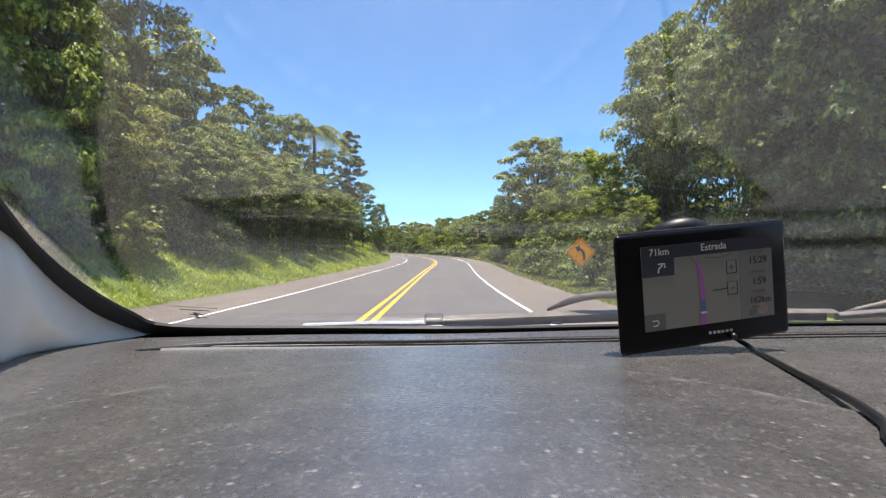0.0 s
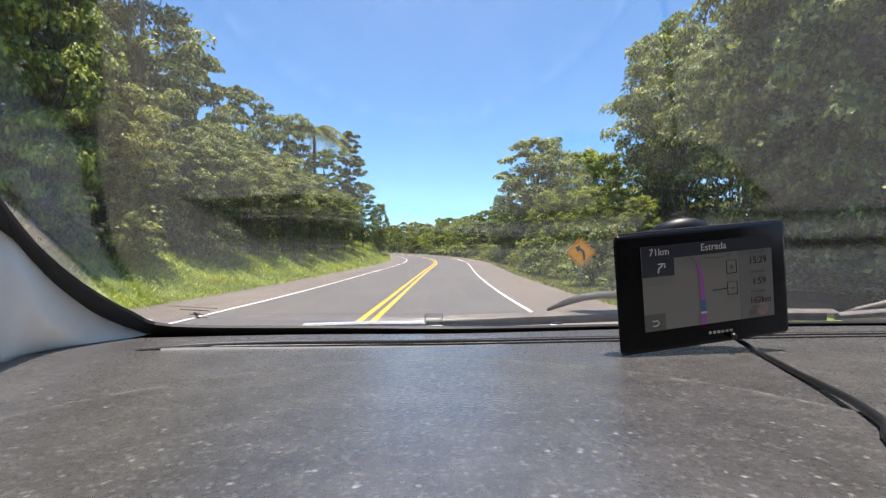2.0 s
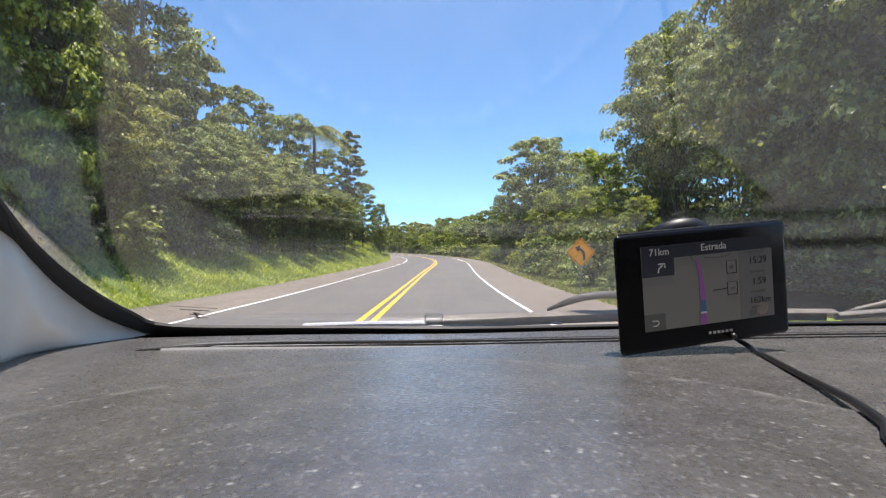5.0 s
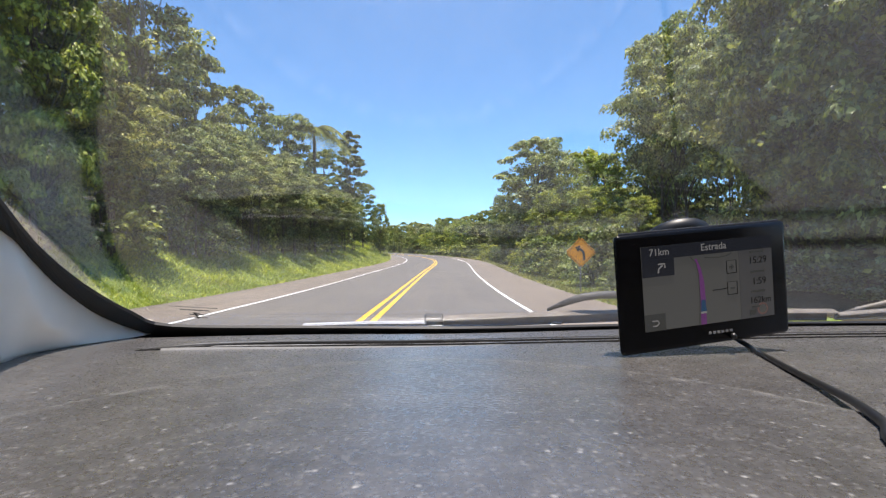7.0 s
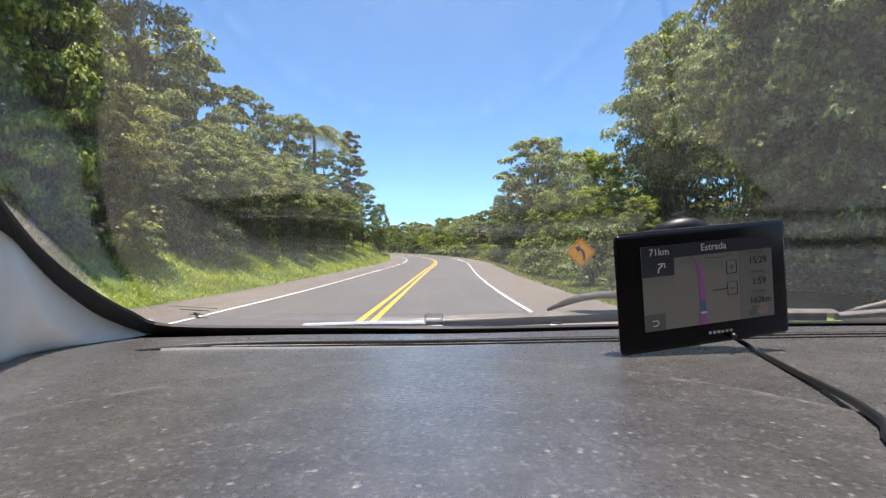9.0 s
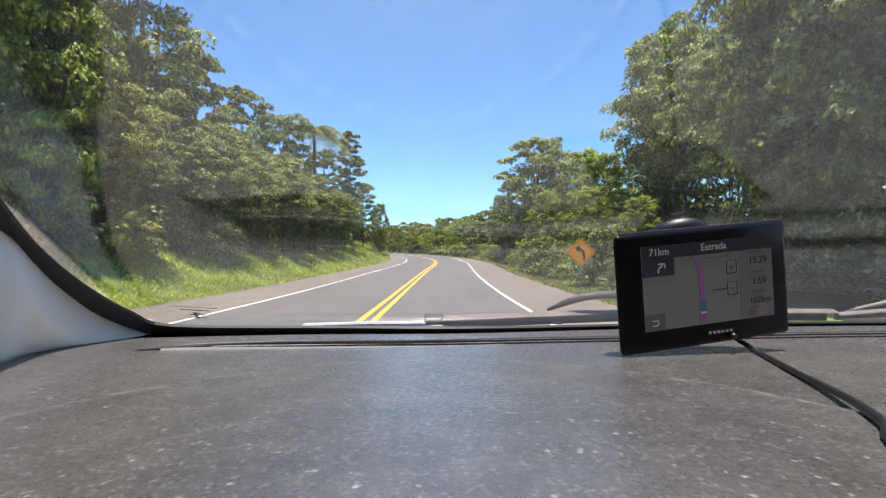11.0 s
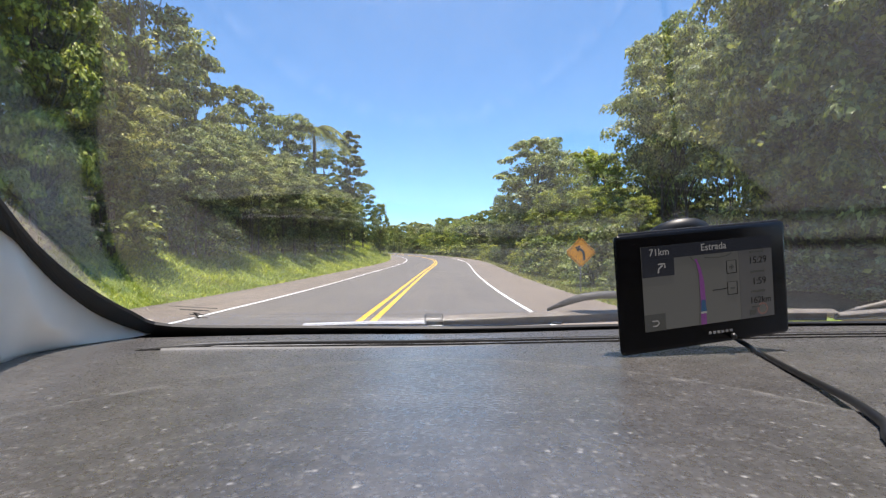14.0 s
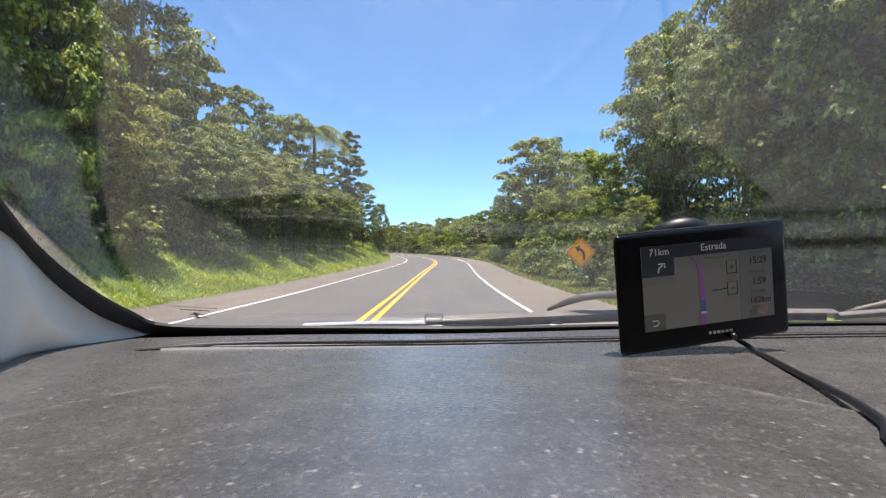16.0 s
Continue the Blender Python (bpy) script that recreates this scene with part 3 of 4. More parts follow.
# second rows, the outside of the bend and the woods behind
filler = random.Random(31)
for y in range(-40, 75, 7):
    if -9 < y < 9:
        continue
    if y > -30:
        plant(filler.choice("mn"), -18.5 + filler.uniform(-2, 2), y + filler.uniform(-3, 3), filler.uniform(9.5, 11.5) + 0.02 * max(0, y), filler.uniform(0.8, 1.0))
    if not 12 < y < 34:
        plant(filler.choice("mn"), 19.5 + filler.uniform(-2, 2), y + filler.uniform(-3, 3), filler.uniform(9, 11.0), filler.uniform(0.8, 1.0))
for i in range(74, 128, 2):
    p, n = LINE[i], NOR[i]
    for o, h in ((9.0, 5.8), (13.0, 7.4), (19.0, 8.6)):
        q = p + n * (o + filler.uniform(-1.5, 1.5))
        plant(filler.choice("mnm" if o > 10 else "mnbc"), q[0], q[1], ground_z(q[0], q[1]) + h * filler.uniform(0.75, 1.15), filler.uniform(0.85, 1.2))
for i in range(76, 120, 3):
    p, n = LINE[i], NOR[i]
    for o in (15.0, 20.0):
        q = p - n * (o + filler.uniform(0, 2.5))
        plant(filler.choice("mn"), q[0], q[1], ground_z(q[0], q[1]) + filler.uniform(5, 8), 1.0)
# undergrowth
for k in range(40):
    side = 1 if k % 3 == 0 else -1
    x, y = side * filler.uniform(12.5, 17.0), filler.uniform(6, 22)
    plant(filler.choice("bdd"), x, y, ground_z(x, y) + filler.uniform(1.3, 2.6), filler.uniform(1.0, 1.4))
for k in range(22):
    x, y = 12.0 + filler.uniform(0, 1.0) + 0.16 * k, 10.2 + (k % 11) * 0.75
    plant("d", x, y, ground_z(x, y) + filler.uniform(1.0, 1.9), filler.uniform(1.1, 1.5))
for k in range(30):
    side = 1 if k % 3 == 0 else -1
    x, y = side * filler.uniform(15.0, 17.5), 8 + k * 1.9
    plant(filler.choice("bd"), x, y, ground_z(x, y) + filler.uniform(2.4, 3.6), 1.5)
for y in np.arange(6, 74, 1.9):
    for side, lo, hi in ((-1, 10.0, 12.2), (1, 7.8, 9.8)):
        if (side > 0 and y < 17) or y < 11 or (side < 0 and y > 52):
            continue
        i = int((y + 80) / 2)
        q = LINE[i] + NOR[i] * side * filler.uniform(lo, hi) + TAN[i] * filler.uniform(-1, 1)
        g = ground_z(q[0], q[1])
        k = filler.choice("bbbcdd" if side > 0 else "bbcd")
        plant(k, q[0], q[1], g + filler.uniform(1.2, 2.9), filler.uniform(0.9, 1.3))

# thin trees that lean over the bank, and shrubs on it, that shade the grass below them
for kind, y, o, top in (("D", 12.5, 9.4, 6.2), ("H", 15.0, 9.6, 7.0), ("D", 18.5, 9.2, 6.6), ("H", 21.5, 9.5, 7.4), ("D", 24.5, 9.3, 7.2), ("H", 28.0, 9.4, 7.6), ("D", 31.5, 9.2, 7.2), ("H", 35.5, 9.3, 7.8), ("D", 39.5, 9.2, 7.6), ("H", 44.0, 9.4, 7.8), ("D", 49.0, 9.3, 7.6)):
    i = int((y + 80) / 2)
    q = LINE[i] - NOR[i] * o
    plant(kind, q[0], q[1], top, 1.0)
for k in range(15):
    i = 46 + k
    q = LINE[i] - NOR[i] * filler.uniform(8.9, 9.9) + TAN[i] * filler.uniform(-1, 1)
    plant(filler.choice("bdd"), q[0], q[1], ground_z(q[0], q[1]) + filler.uniform(1.6, 3.0), filler.uniform(0.7, 1.0))


def grass(name, label, lo, hi, y0, y1, count, tall, seed, mat):
    """Blades of grass as one mesh, on the ground between two distances from the centre line."""
    rng = np.random.default_rng(seed)
    v, f = np.empty((count, 3, 3)), np.arange(count * 3).reshape(-1, 3)
    ys = y0 + (y1 - y0) * rng.random(count) ** 1.7
    os_ = lo + (hi - lo) * rng.random(count)
    hs = tall * rng.uniform(0.4, 1.3, count) * (1 + ys / 60)
    an = rng.uniform(0, 6.28, count)
    lean = rng.normal(size=(count, 2)) * 0.8
    for k in range(count):
        i = min(len(LINE) - 2, max(0, int((ys[k] + 80) / 2)))
        fr = (ys[k] + 80) / 2 - i
        q = LINE[i] * (1 - fr) + LINE[i + 1] * fr + NOR[i] * os_[k]
        z = ground_z(q[0], q[1], os_[k])
        h = hs[k] * (0.55 + 0.9 * max(0.0, 0.5 + noise.noise((q[0] * 0.9, q[1] * 0.9, 9))))
        w = 0.012 * (1 + ys[k] / 12)
        dx, dy = math.cos(an[k]) * w, math.sin(an[k]) * w
        v[k] = ((q[0] - dx, q[1] - dy, z - 0.02), (q[0] + dx, q[1] + dy, z - 0.02), (q[0] + lean[k, 0] * h, q[1] + lean[k, 1] * h, z + h))
    ob = new(name, fast_mesh(name, v.reshape(-1, 3), f, mat))
    tagged(ob, label, "grass", kind="stuff")


grass("grass", "long bright green grass on the road bank", -12.5, -5.95, 4, 75, 80000, 0.1, 3, M_GRASS)
grass("grass", "short dry green grass along the road verge", 5.85, 8.4, 4, 75, 18000, 0.08, 4, M_GRASS_DRY)
grass("grass", "bright grass inside the bend of the road", -16.0, -6.0, 70, 125, 16000, 0.25, 6, M_GRASS)


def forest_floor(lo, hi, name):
    """Leaf litter under the trees, its dark colour standing in for their shade."""
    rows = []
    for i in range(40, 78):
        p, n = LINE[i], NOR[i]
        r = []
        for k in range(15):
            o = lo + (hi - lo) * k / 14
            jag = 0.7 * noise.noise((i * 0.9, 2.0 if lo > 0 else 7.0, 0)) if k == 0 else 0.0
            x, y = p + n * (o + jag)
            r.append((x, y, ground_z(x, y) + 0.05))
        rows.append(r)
    ob = sheet(name, rows, M_LITTER_SHADE, 0.4, (0, 0, -1))
    tagged(ob, "leaf litter on the forest floor, coloured dark for tree shade", "ground", kind="structure")


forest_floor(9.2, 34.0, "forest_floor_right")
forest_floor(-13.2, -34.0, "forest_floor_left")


# ---- road sign ----
def curve_sign(x, y):
    z = ground_z(x, y)
    root = empty("curve_warning_sign", (x, y, z))
    tagged(root, "orange-yellow diamond road sign with a black left-bend arrow", "road sign")
    tube("post", [(0, 0.03, -0.3), (0, 0.03, 0.8), (0, 0.03, 1.75)], 0.032, M_STEEL, root, 8, "grey steel post")
    mid = 1.32 - z + 0.1
    t = Matrix.Translation((0, 0, mid)) @ Matrix.Rotation(radians(45), 4, "Y")
    bm = bmesh.new()
    block(bm, (0.76, 0.012, 0.76), (0, -0.012, 0), 0.0)
    ed = [e for e in bm.edges if abs(e.verts[0].co.y - e.verts[1].co.y) > 0.005]
    bmesh.ops.bevel(bm, geom=ed, offset=0.05, segments=4, affect="EDGES")
    bmesh.ops.transform(bm, matrix=t, verts=bm.verts)
    part("panel", bm, M_SIGN, root, "orange-yellow diamond panel")
    bm = bmesh.new()
    for sx, sz, px_, pz in ((0.7, 0.014, 0, 0.34), (0.7, 0.014, 0, -0.34), (0.014, 0.7, 0.34, 0), (0.014, 0.7, -0.34, 0)):
        block(bm, (sx, 0.003, sz), (px_, -0.0205, pz))
    bmesh.ops.transform(bm, matrix=t, verts=bm.verts)
    part("border", bm, M_SIGN_BLACK, root, "thin black border")
    # bent arrow
    pts = [(0.11, -0.27), (0.112, -0.15), (0.1, -0.04), (0.05, 0.06), (-0.05, 0.125)]
    bm = bmesh.new()
    rows = []
    for i, (ax, az) in enumerate(pts):
        nx, nz = pts[min(i + 1, 4)][0] - pts[max(i - 1, 0)][0], pts[min(i + 1, 4)][1] - pts[max(i - 1, 0)][1]
        ln = math.hypot(nx, nz)
        ox, oz = -nz / ln * 0.042, nx / ln * 0.042
        rows.append((bm.verts.new((ax + ox, -0.021, mid + az + oz)), bm.verts.new((ax - ox, -0.021, mid + az - oz))))
    for a, b in zip(rows, rows[1:]):
        bm.faces.new((a[0], a[1], b[1], b[0]))
    h = [bm.verts.new((ax, -0.021, mid + az)) for ax, az in ((-0.21, 0.175), (-0.015, 0.245), (-0.085, 0.01))]
    bm.faces.new(h)
    ex = bmesh.ops.extrude_face_region(bm, geom=list(bm.faces))
    bmesh.ops.translate(bm, vec=(0, -0.003, 0), verts=[g for g in ex["geom"] if isinstance(g, bmesh.types.BMVert)])
    part("arrow", bm, M_SIGN_BLACK, root, "black arrow bending to the left")
    return root


curve_sign(4.8, 15.2)


# ---- the car, standing in its lane: only its dashboard, screen, pillar and wipers matter; the rest closes it ----
MID = 0.31
BASE = [(-0.6, 0.30), (-0.45, 0.43), (-0.36, 0.485), (-0.329, 0.496), (-0.166, 0.525), (0.01, 0.533), (0.234, 0.566), (0.45, 0.585), (0.61, 0.592), (0.8, 0.572), (0.95, 0.50), (1.05, 0.43)]
RAKE = 0.7


def glass_z(x, y):
    """The screen rises from its foot and bends back towards the roof."""
    u = curve_at(BASE, x) - y
    a = min(max(u - 0.11, 0.0), 0.11)
    return 1.135 + RAKE * u - 0.25 * (a * a / 0.22 + max(0.0, u - 0.22))


def on_glass(x, y, lift):
    return Vector((x, y, glass_z(x, y) + lift))


def dash_z(x, y):
    r = math.hypot(x / 0.24, (y - 0.05) / 0.29)
    u = min(1.0, max(0.0, (1.02 - r) / 0.13))
    z = 1.135 + 0.035 * max(0.0, 0.5 - y) + 0.004 * u * u * (3 - 2 * u)
    z += 0.006 * max(0.0, 1 - r) ** 0.8 + 0.0016 * math.exp(-((r - 0.96) / 0.035) ** 2)
    z -= 0.006 * min(1.0, max(0.0, (y - curve_at(BASE, x) + 0.04) / 0.03))
    return z


car = empty("car", (MID, -0.6, 0.0))
tagged(car, "car interior with grey dashboard, light pillar trim and raked windscreen", "car")
INV = car.matrix_basis.inverted()


def car_part(ob):
    """Hangs a part, built in the place's own coordinates, on the car."""
    ob.parent = car
    ob.matrix_parent_inverse = INV
    return ob


LEFT_END = [(-0.1, 0.26), (0.1, 0.28), (0.16, 0.29), (0.217, 0.31), (0.27, 0.335), (0.32, 0.355), (0.37, 0.38), (0.42, 0.4), (0.6, 0.42)]


def build_dashboard():
    xs = np.concatenate([np.linspace(-0.43, -0.2, 24), np.linspace(-0.195, 0.21, 82), np.linspace(0.22, 1.05, 60)])
    vs = np.concatenate([np.linspace(0, 0.55, 70), np.linspace(0.56, 1.0, 40)])
    rows = []
    for v in vs:
        r = []
        for x in xs:
            far = curve_at(BASE, x) + 0.004
            y = -0.06 + (far + 0.06) * v
            z = dash_z(x, y)
            if y < 0.0:
                z -= 6 * y * y
            edge = max(0.0, -x - curve_at(LEFT_END, y))
            r.append((x, y, z - 40 * edge * edge / (0.02 + edge)))
        rows.append(r)
    ob = car_part(sheet("dashboard", rows, M_DASH, 0.03, (0, 0, -1), None, "dark grey pebble-grained plastic dashboard top", True))
    wall = [[(x, curve_at(BASE, x) + 0.003, z) for x in xs[::4]] for z in (1.131, 1.0, 0.7, 0.4)]
    car_part(sheet("bulkhead", wall, M_BLACK, 0.01, (0, 1, 0), None, "black bulkhead behind the dashboard", False))
    # windscreen vent: two long slots and a rim groove, each behind a pale raised lip
    near = [(-0.268, 0.381), (-0.246, 0.386), (-0.2, 0.391), (-0.14, 0.395), (-0.07, 0.402), (0.0, 0.409), (0.09, 0.423), (0.18, 0.434), (0.4, 0.46), (0.55, 0.467), (0.64, 0.468)]
    middle = [(-0.232, 0.400), (-0.18, 0.407), (-0.137, 0.411), (-0.07, 0.416), (0.0, 0.424), (0.09, 0.439), (0.18, 0.45), (0.4, 0.478), (0.55, 0.488), (0.64, 0.489)]
    rim = [(-0.268, 0.386), (-0.254, 0.397), (-0.231, 0.410), (-0.204, 0.4185), (-0.16, 0.4275), (-0.11, 0.4325), (-0.036, 0.436), (0.09, 0.456), (0.18, 0.468), (0.4, 0.497), (0.55, 0.507), (0.64, 0.508)]
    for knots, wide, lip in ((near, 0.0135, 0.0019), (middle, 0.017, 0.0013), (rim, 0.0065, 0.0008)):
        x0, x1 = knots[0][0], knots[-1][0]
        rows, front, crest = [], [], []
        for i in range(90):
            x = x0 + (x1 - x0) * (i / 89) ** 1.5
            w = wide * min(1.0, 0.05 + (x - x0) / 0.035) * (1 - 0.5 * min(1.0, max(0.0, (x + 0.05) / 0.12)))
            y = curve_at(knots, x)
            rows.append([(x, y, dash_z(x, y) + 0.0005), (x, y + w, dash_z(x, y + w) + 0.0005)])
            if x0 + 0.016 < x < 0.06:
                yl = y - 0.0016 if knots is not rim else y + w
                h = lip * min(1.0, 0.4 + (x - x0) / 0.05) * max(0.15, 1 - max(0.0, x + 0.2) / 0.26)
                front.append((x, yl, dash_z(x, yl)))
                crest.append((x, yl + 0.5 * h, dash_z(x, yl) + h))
        # no recess is cut: the strip's dark colour is the shade inside
        v = sheet("vent_slot_shade", rows, M_SLOT if knots is not rim else M_GROOVE, 0.003, (0, 0, -1), None, "flat dark strip painted for the shade in the vent", False)
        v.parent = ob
        v = sheet("vent_lip", [front, crest], M_LIP, 0.0004, (0, 1, 0), None, "pale raised lip of the vent", False)
        v.parent = ob
    return ob


build_dashboard()


def build_windscreen():
    rows = []
    for j in range(25):
        v = j / 24
        r = []
        for i in range(41):
            u = i / 40
            left, right = -0.356 + 0.075 * v, 0.976 - 0.075 * v
            x = left + (right - left) * u
            y = curve_at(BASE, x) - 0.004 - 0.74 * v
            r.append((x, y, glass_z(x, y)))
        rows.append(r)
    me = sheet("windscreen", rows, M_GLASS, 0.0025, (0, 0.573, 0.819), None, "clear raked windscreen with dust and wiper arcs")
    me.visible_shadow = False
    car_part(me)
    # black ceramic border on the inside, left side and foot
    inner = [(-0.2757, 0.2463), (-0.2933, 0.2769), (-0.3043, 0.2987), (-0.3213, 0.3374), (-0.3291, 0.3713), (-0.3280, 0.4085), (-0.3175, 0.4470), (-0.2950, 0.4770), (-0.1636, 0.5085), (0.011, 0.5205), (0.2286, 0.5555), (0.45, 0.575), (0.61, 0.582), (0.8, 0.554), (0.9, 0.51)]
    outer = [(-0.335, 0.1322), (-0.34, 0.2283), (-0.3435, 0.3346), (-0.3525, 0.3979), (-0.3490, 0.440), (-0.3400, 0.4758), (-0.3250, 0.5000), (-0.25, 0.516), (-0.166, 0.532), (0.01, 0.540), (0.234, 0.573), (0.45, 0.592), (0.61, 0.599), (0.8, 0.579), (0.93, 0.53)]
    top_in, top_out = (-0.19, 0.0), (-0.32, 0.0)
    ins, outs = [top_in] + inner, [top_out] + outer
    fine_in, fine_out = [], []
    for i in range(len(ins) - 1):
        for s in range(4):
            t = s / 4

            def cr(p, k):
                p0, p1, p2, p3 = p[max(0, i - 1)][k], p[i][k], p[i + 1][k], p[min(len(p) - 1, i + 2)][k]
                return 0.5 * (2 * p1 + (p2 - p0) * t + (2 * p0 - 5 * p1 + 4 * p2 - p3) * t * t + (3 * p1 - p0 - 3 * p2 + p3) * t**3)
            fine_in.append((cr(ins, 0), cr(ins, 1)))
            fine_out.append((cr(outs, 0), cr(outs, 1)))
    rows = [[on_glass(*p, -0.005) for p in fine_in], [on_glass(*p, -0.005) for p in fine_out]]
    car_part(sheet("windscreen_border", rows, M_FRIT, 0.003, (0, -0.573, -0.819), None, "black ceramic border of the windscreen", False))
    # small dark marks stuck on the glass
    bm = bmesh.new()
    for x, y, w, h in ((-0.2597, 0.4578, 0.03, 0.0012), (-0.263, 0.4668, 0.0022, 0.013), (-0.2618, 0.4653, 0.015, 0.0013), (-0.2634, 0.4703, 0.02, 0.0011), (-0.2584, 0.453, 0.048, 0.0006), (-0.2612, 0.4628, 0.007, 0.0012)):
        block(bm, (w, h, 0.0006), on_glass(x, y, -0.006), 0, Matrix.Rotation(math.atan(-RAKE), 4, "X") @ Matrix.Rotation(0.12, 4, "Z"))
    car_part(part("screen_mark", bm, M_RUBBER, None, "thin dark lines on the windscreen"))
    # dried specks of dirt on the glass
    lie = Matrix.Rotation(math.atan(-0.5), 4, "X")
    rng = random.Random(8)
    for x, y, r, long, turn in ((-0.2104, 0.214, 0.0018, 1.2, 0.3), (-0.2442, 0.2695, 0.002, 1.3, 2.0), (-0.2562, 0.3146, 0.0025, 1.7, 0.3), (-0.1659, 0.2608, 0.0013, 2.6, 2.2), (-0.1053, 0.3009, 0.0018, 1.1, 0.4),
                                (-0.2747, 0.3489, 0.002, 1.4, 1.0), (-0.2226, 0.3886, 0.0017, 1.3, 1.8), (-0.1842, 0.197, 0.0008, 1.2, 0.2), (-0.1962, 0.2043, 0.0007, 1.0, 0.0), (-0.2085, 0.2408, 0.0008, 1.5, 0.6)):
        bm = bmesh.new()
        m = Matrix.Translation(on_glass(x, y, -0.001)) @ lie @ Matrix.Rotation(turn, 4, "Z")
        ring = [bm.verts.new(m @ Vector((r * long * rng.uniform(0.8, 1.15) * math.cos(a), r * rng.uniform(0.8, 1.15) * math.sin(a), 0))) for a in [k * 0.5236 for k in range(12)]]
        hub = bm.verts.new(m @ Vector((0, 0, -0.0006)))
        for k in range(12):
            bm.faces.new((ring[k], ring[(k + 1) % 12], hub))
        car_part(part("dirt_speck", bm, M_SPECK, None, "pale dried speck of dirt on the windscreen"))


build_windscreen()

TRIM_ROWS = [
    [(-0.337, 0.507, 1.134), (-0.342, 0.490, 1.147), (-0.351, 0.465, 1.163), (-0.353, 0.431, 1.184), (-0.351, 0.396, 1.205), (-0.342, 0.360, 1.227), (-0.334, 0.328, 1.248), (-0.343, 0.270, 1.276), (-0.328, 0.190, 1.314), (-0.310, 0.050, 1.378)],
    [(-0.332, 0.498, 1.135), (-0.336, 0.483, 1.144), (-0.344, 0.459, 1.157), (-0.348, 0.427, 1.172), (-0.341, 0.384, 1.188), (-0.333, 0.354, 1.209), (-0.327, 0.325, 1.232), (-0.331, 0.264, 1.258), (-0.316, 0.184, 1.296), (-0.298, 0.044, 1.360)],
    [(-0.327, 0.489, 1.136), (-0.330, 0.475, 1.141), (-0.338, 0.454, 1.148), (-0.343, 0.423, 1.156), (-0.335, 0.376, 1.164), (-0.327, 0.352, 1.184), (-0.322, 0.325, 1.210), (-0.331, 0.260, 1.231), (-0.316, 0.180, 1.269), (-0.298, 0.040, 1.333)],
    [(-0.322, 0.482, 1.137), (-0.325, 0.468, 1.138), (-0.333, 0.451, 1.141), (-0.340, 0.421, 1.145), (-0.339, 0.382, 1.152), (-0.335, 0.354, 1.161), (-0.327, 0.323, 1.174), (-0.339, 0.260, 1.196), (-0.324, 0.180, 1.234), (-0.306, 0.040, 1.298)],
    [(-0.319, 0.478, 1.137), (-0.322, 0.465, 1.137), (-0.329, 0.449, 1.137), (-0.338, 0.420, 1.138), (-0.345, 0.391, 1.139), (-0.345, 0.359, 1.139), (-0.333, 0.324, 1.139), (-0.358, 0.260, 1.120), (-0.343, 0.180, 1.120), (-0.325, 0.040, 1.120)],
]


def build_trim(flip):
    rows = []
    for r in TRIM_ROWS:
        fine = []
        for i in range(len(r) - 1):
            for s in range(5):
                t = s / 5
                q = []
                for k in range(3):
                    p0, p1, p2, p3 = r[max(0, i - 1)][k], r[i][k], r[i + 1][k], r[min(len(r) - 1, i + 2)][k]
                    q.append(0.5 * (2 * p1 + (p2 - p0) * t + (2 * p0 - 5 * p1 + 4 * p2 - p3) * t * t + (3 * p1 - p0 - 3 * p2 + p3) * t**3))
                fine.append(tuple(q))
        fine.append(r[-1])
        rows.append(fine)
    # smooth across the bulge
    out = []
    for a in range(len(rows) - 1):
        for s in range(4):
            t = s / 4
            line = []
            for j in range(len(rows[0])):
                q = []
                for k in range(3):
                    p0, p1, p2, p3 = rows[max(0, a - 1)][j][k], rows[a][j][k], rows[a + 1][j][k], rows[min(len(rows) - 1, a + 2)][j][k]
                    q.append(0.5 * (2 * p1 + (p2 - p0) * t + (2 * p0 - 5 * p1 + 4 * p2 - p3) * t * t + (3 * p1 - p0 - 3 * p2 + p3) * t**3))
                line.append(tuple(q))
            out.append(line)
    out.append(rows[-1])
    if flip:
        out = [[(2 * MID - x, y, z) for x, y, z in r] for r in out]
    car_part(sheet("pillar_trim", out, M_TRIM, 0.004, (-1 if not flip else 1, 0.3, 0), None, "light grey fabric-grained pillar trim"))


build_trim(False)
build_trim(True)


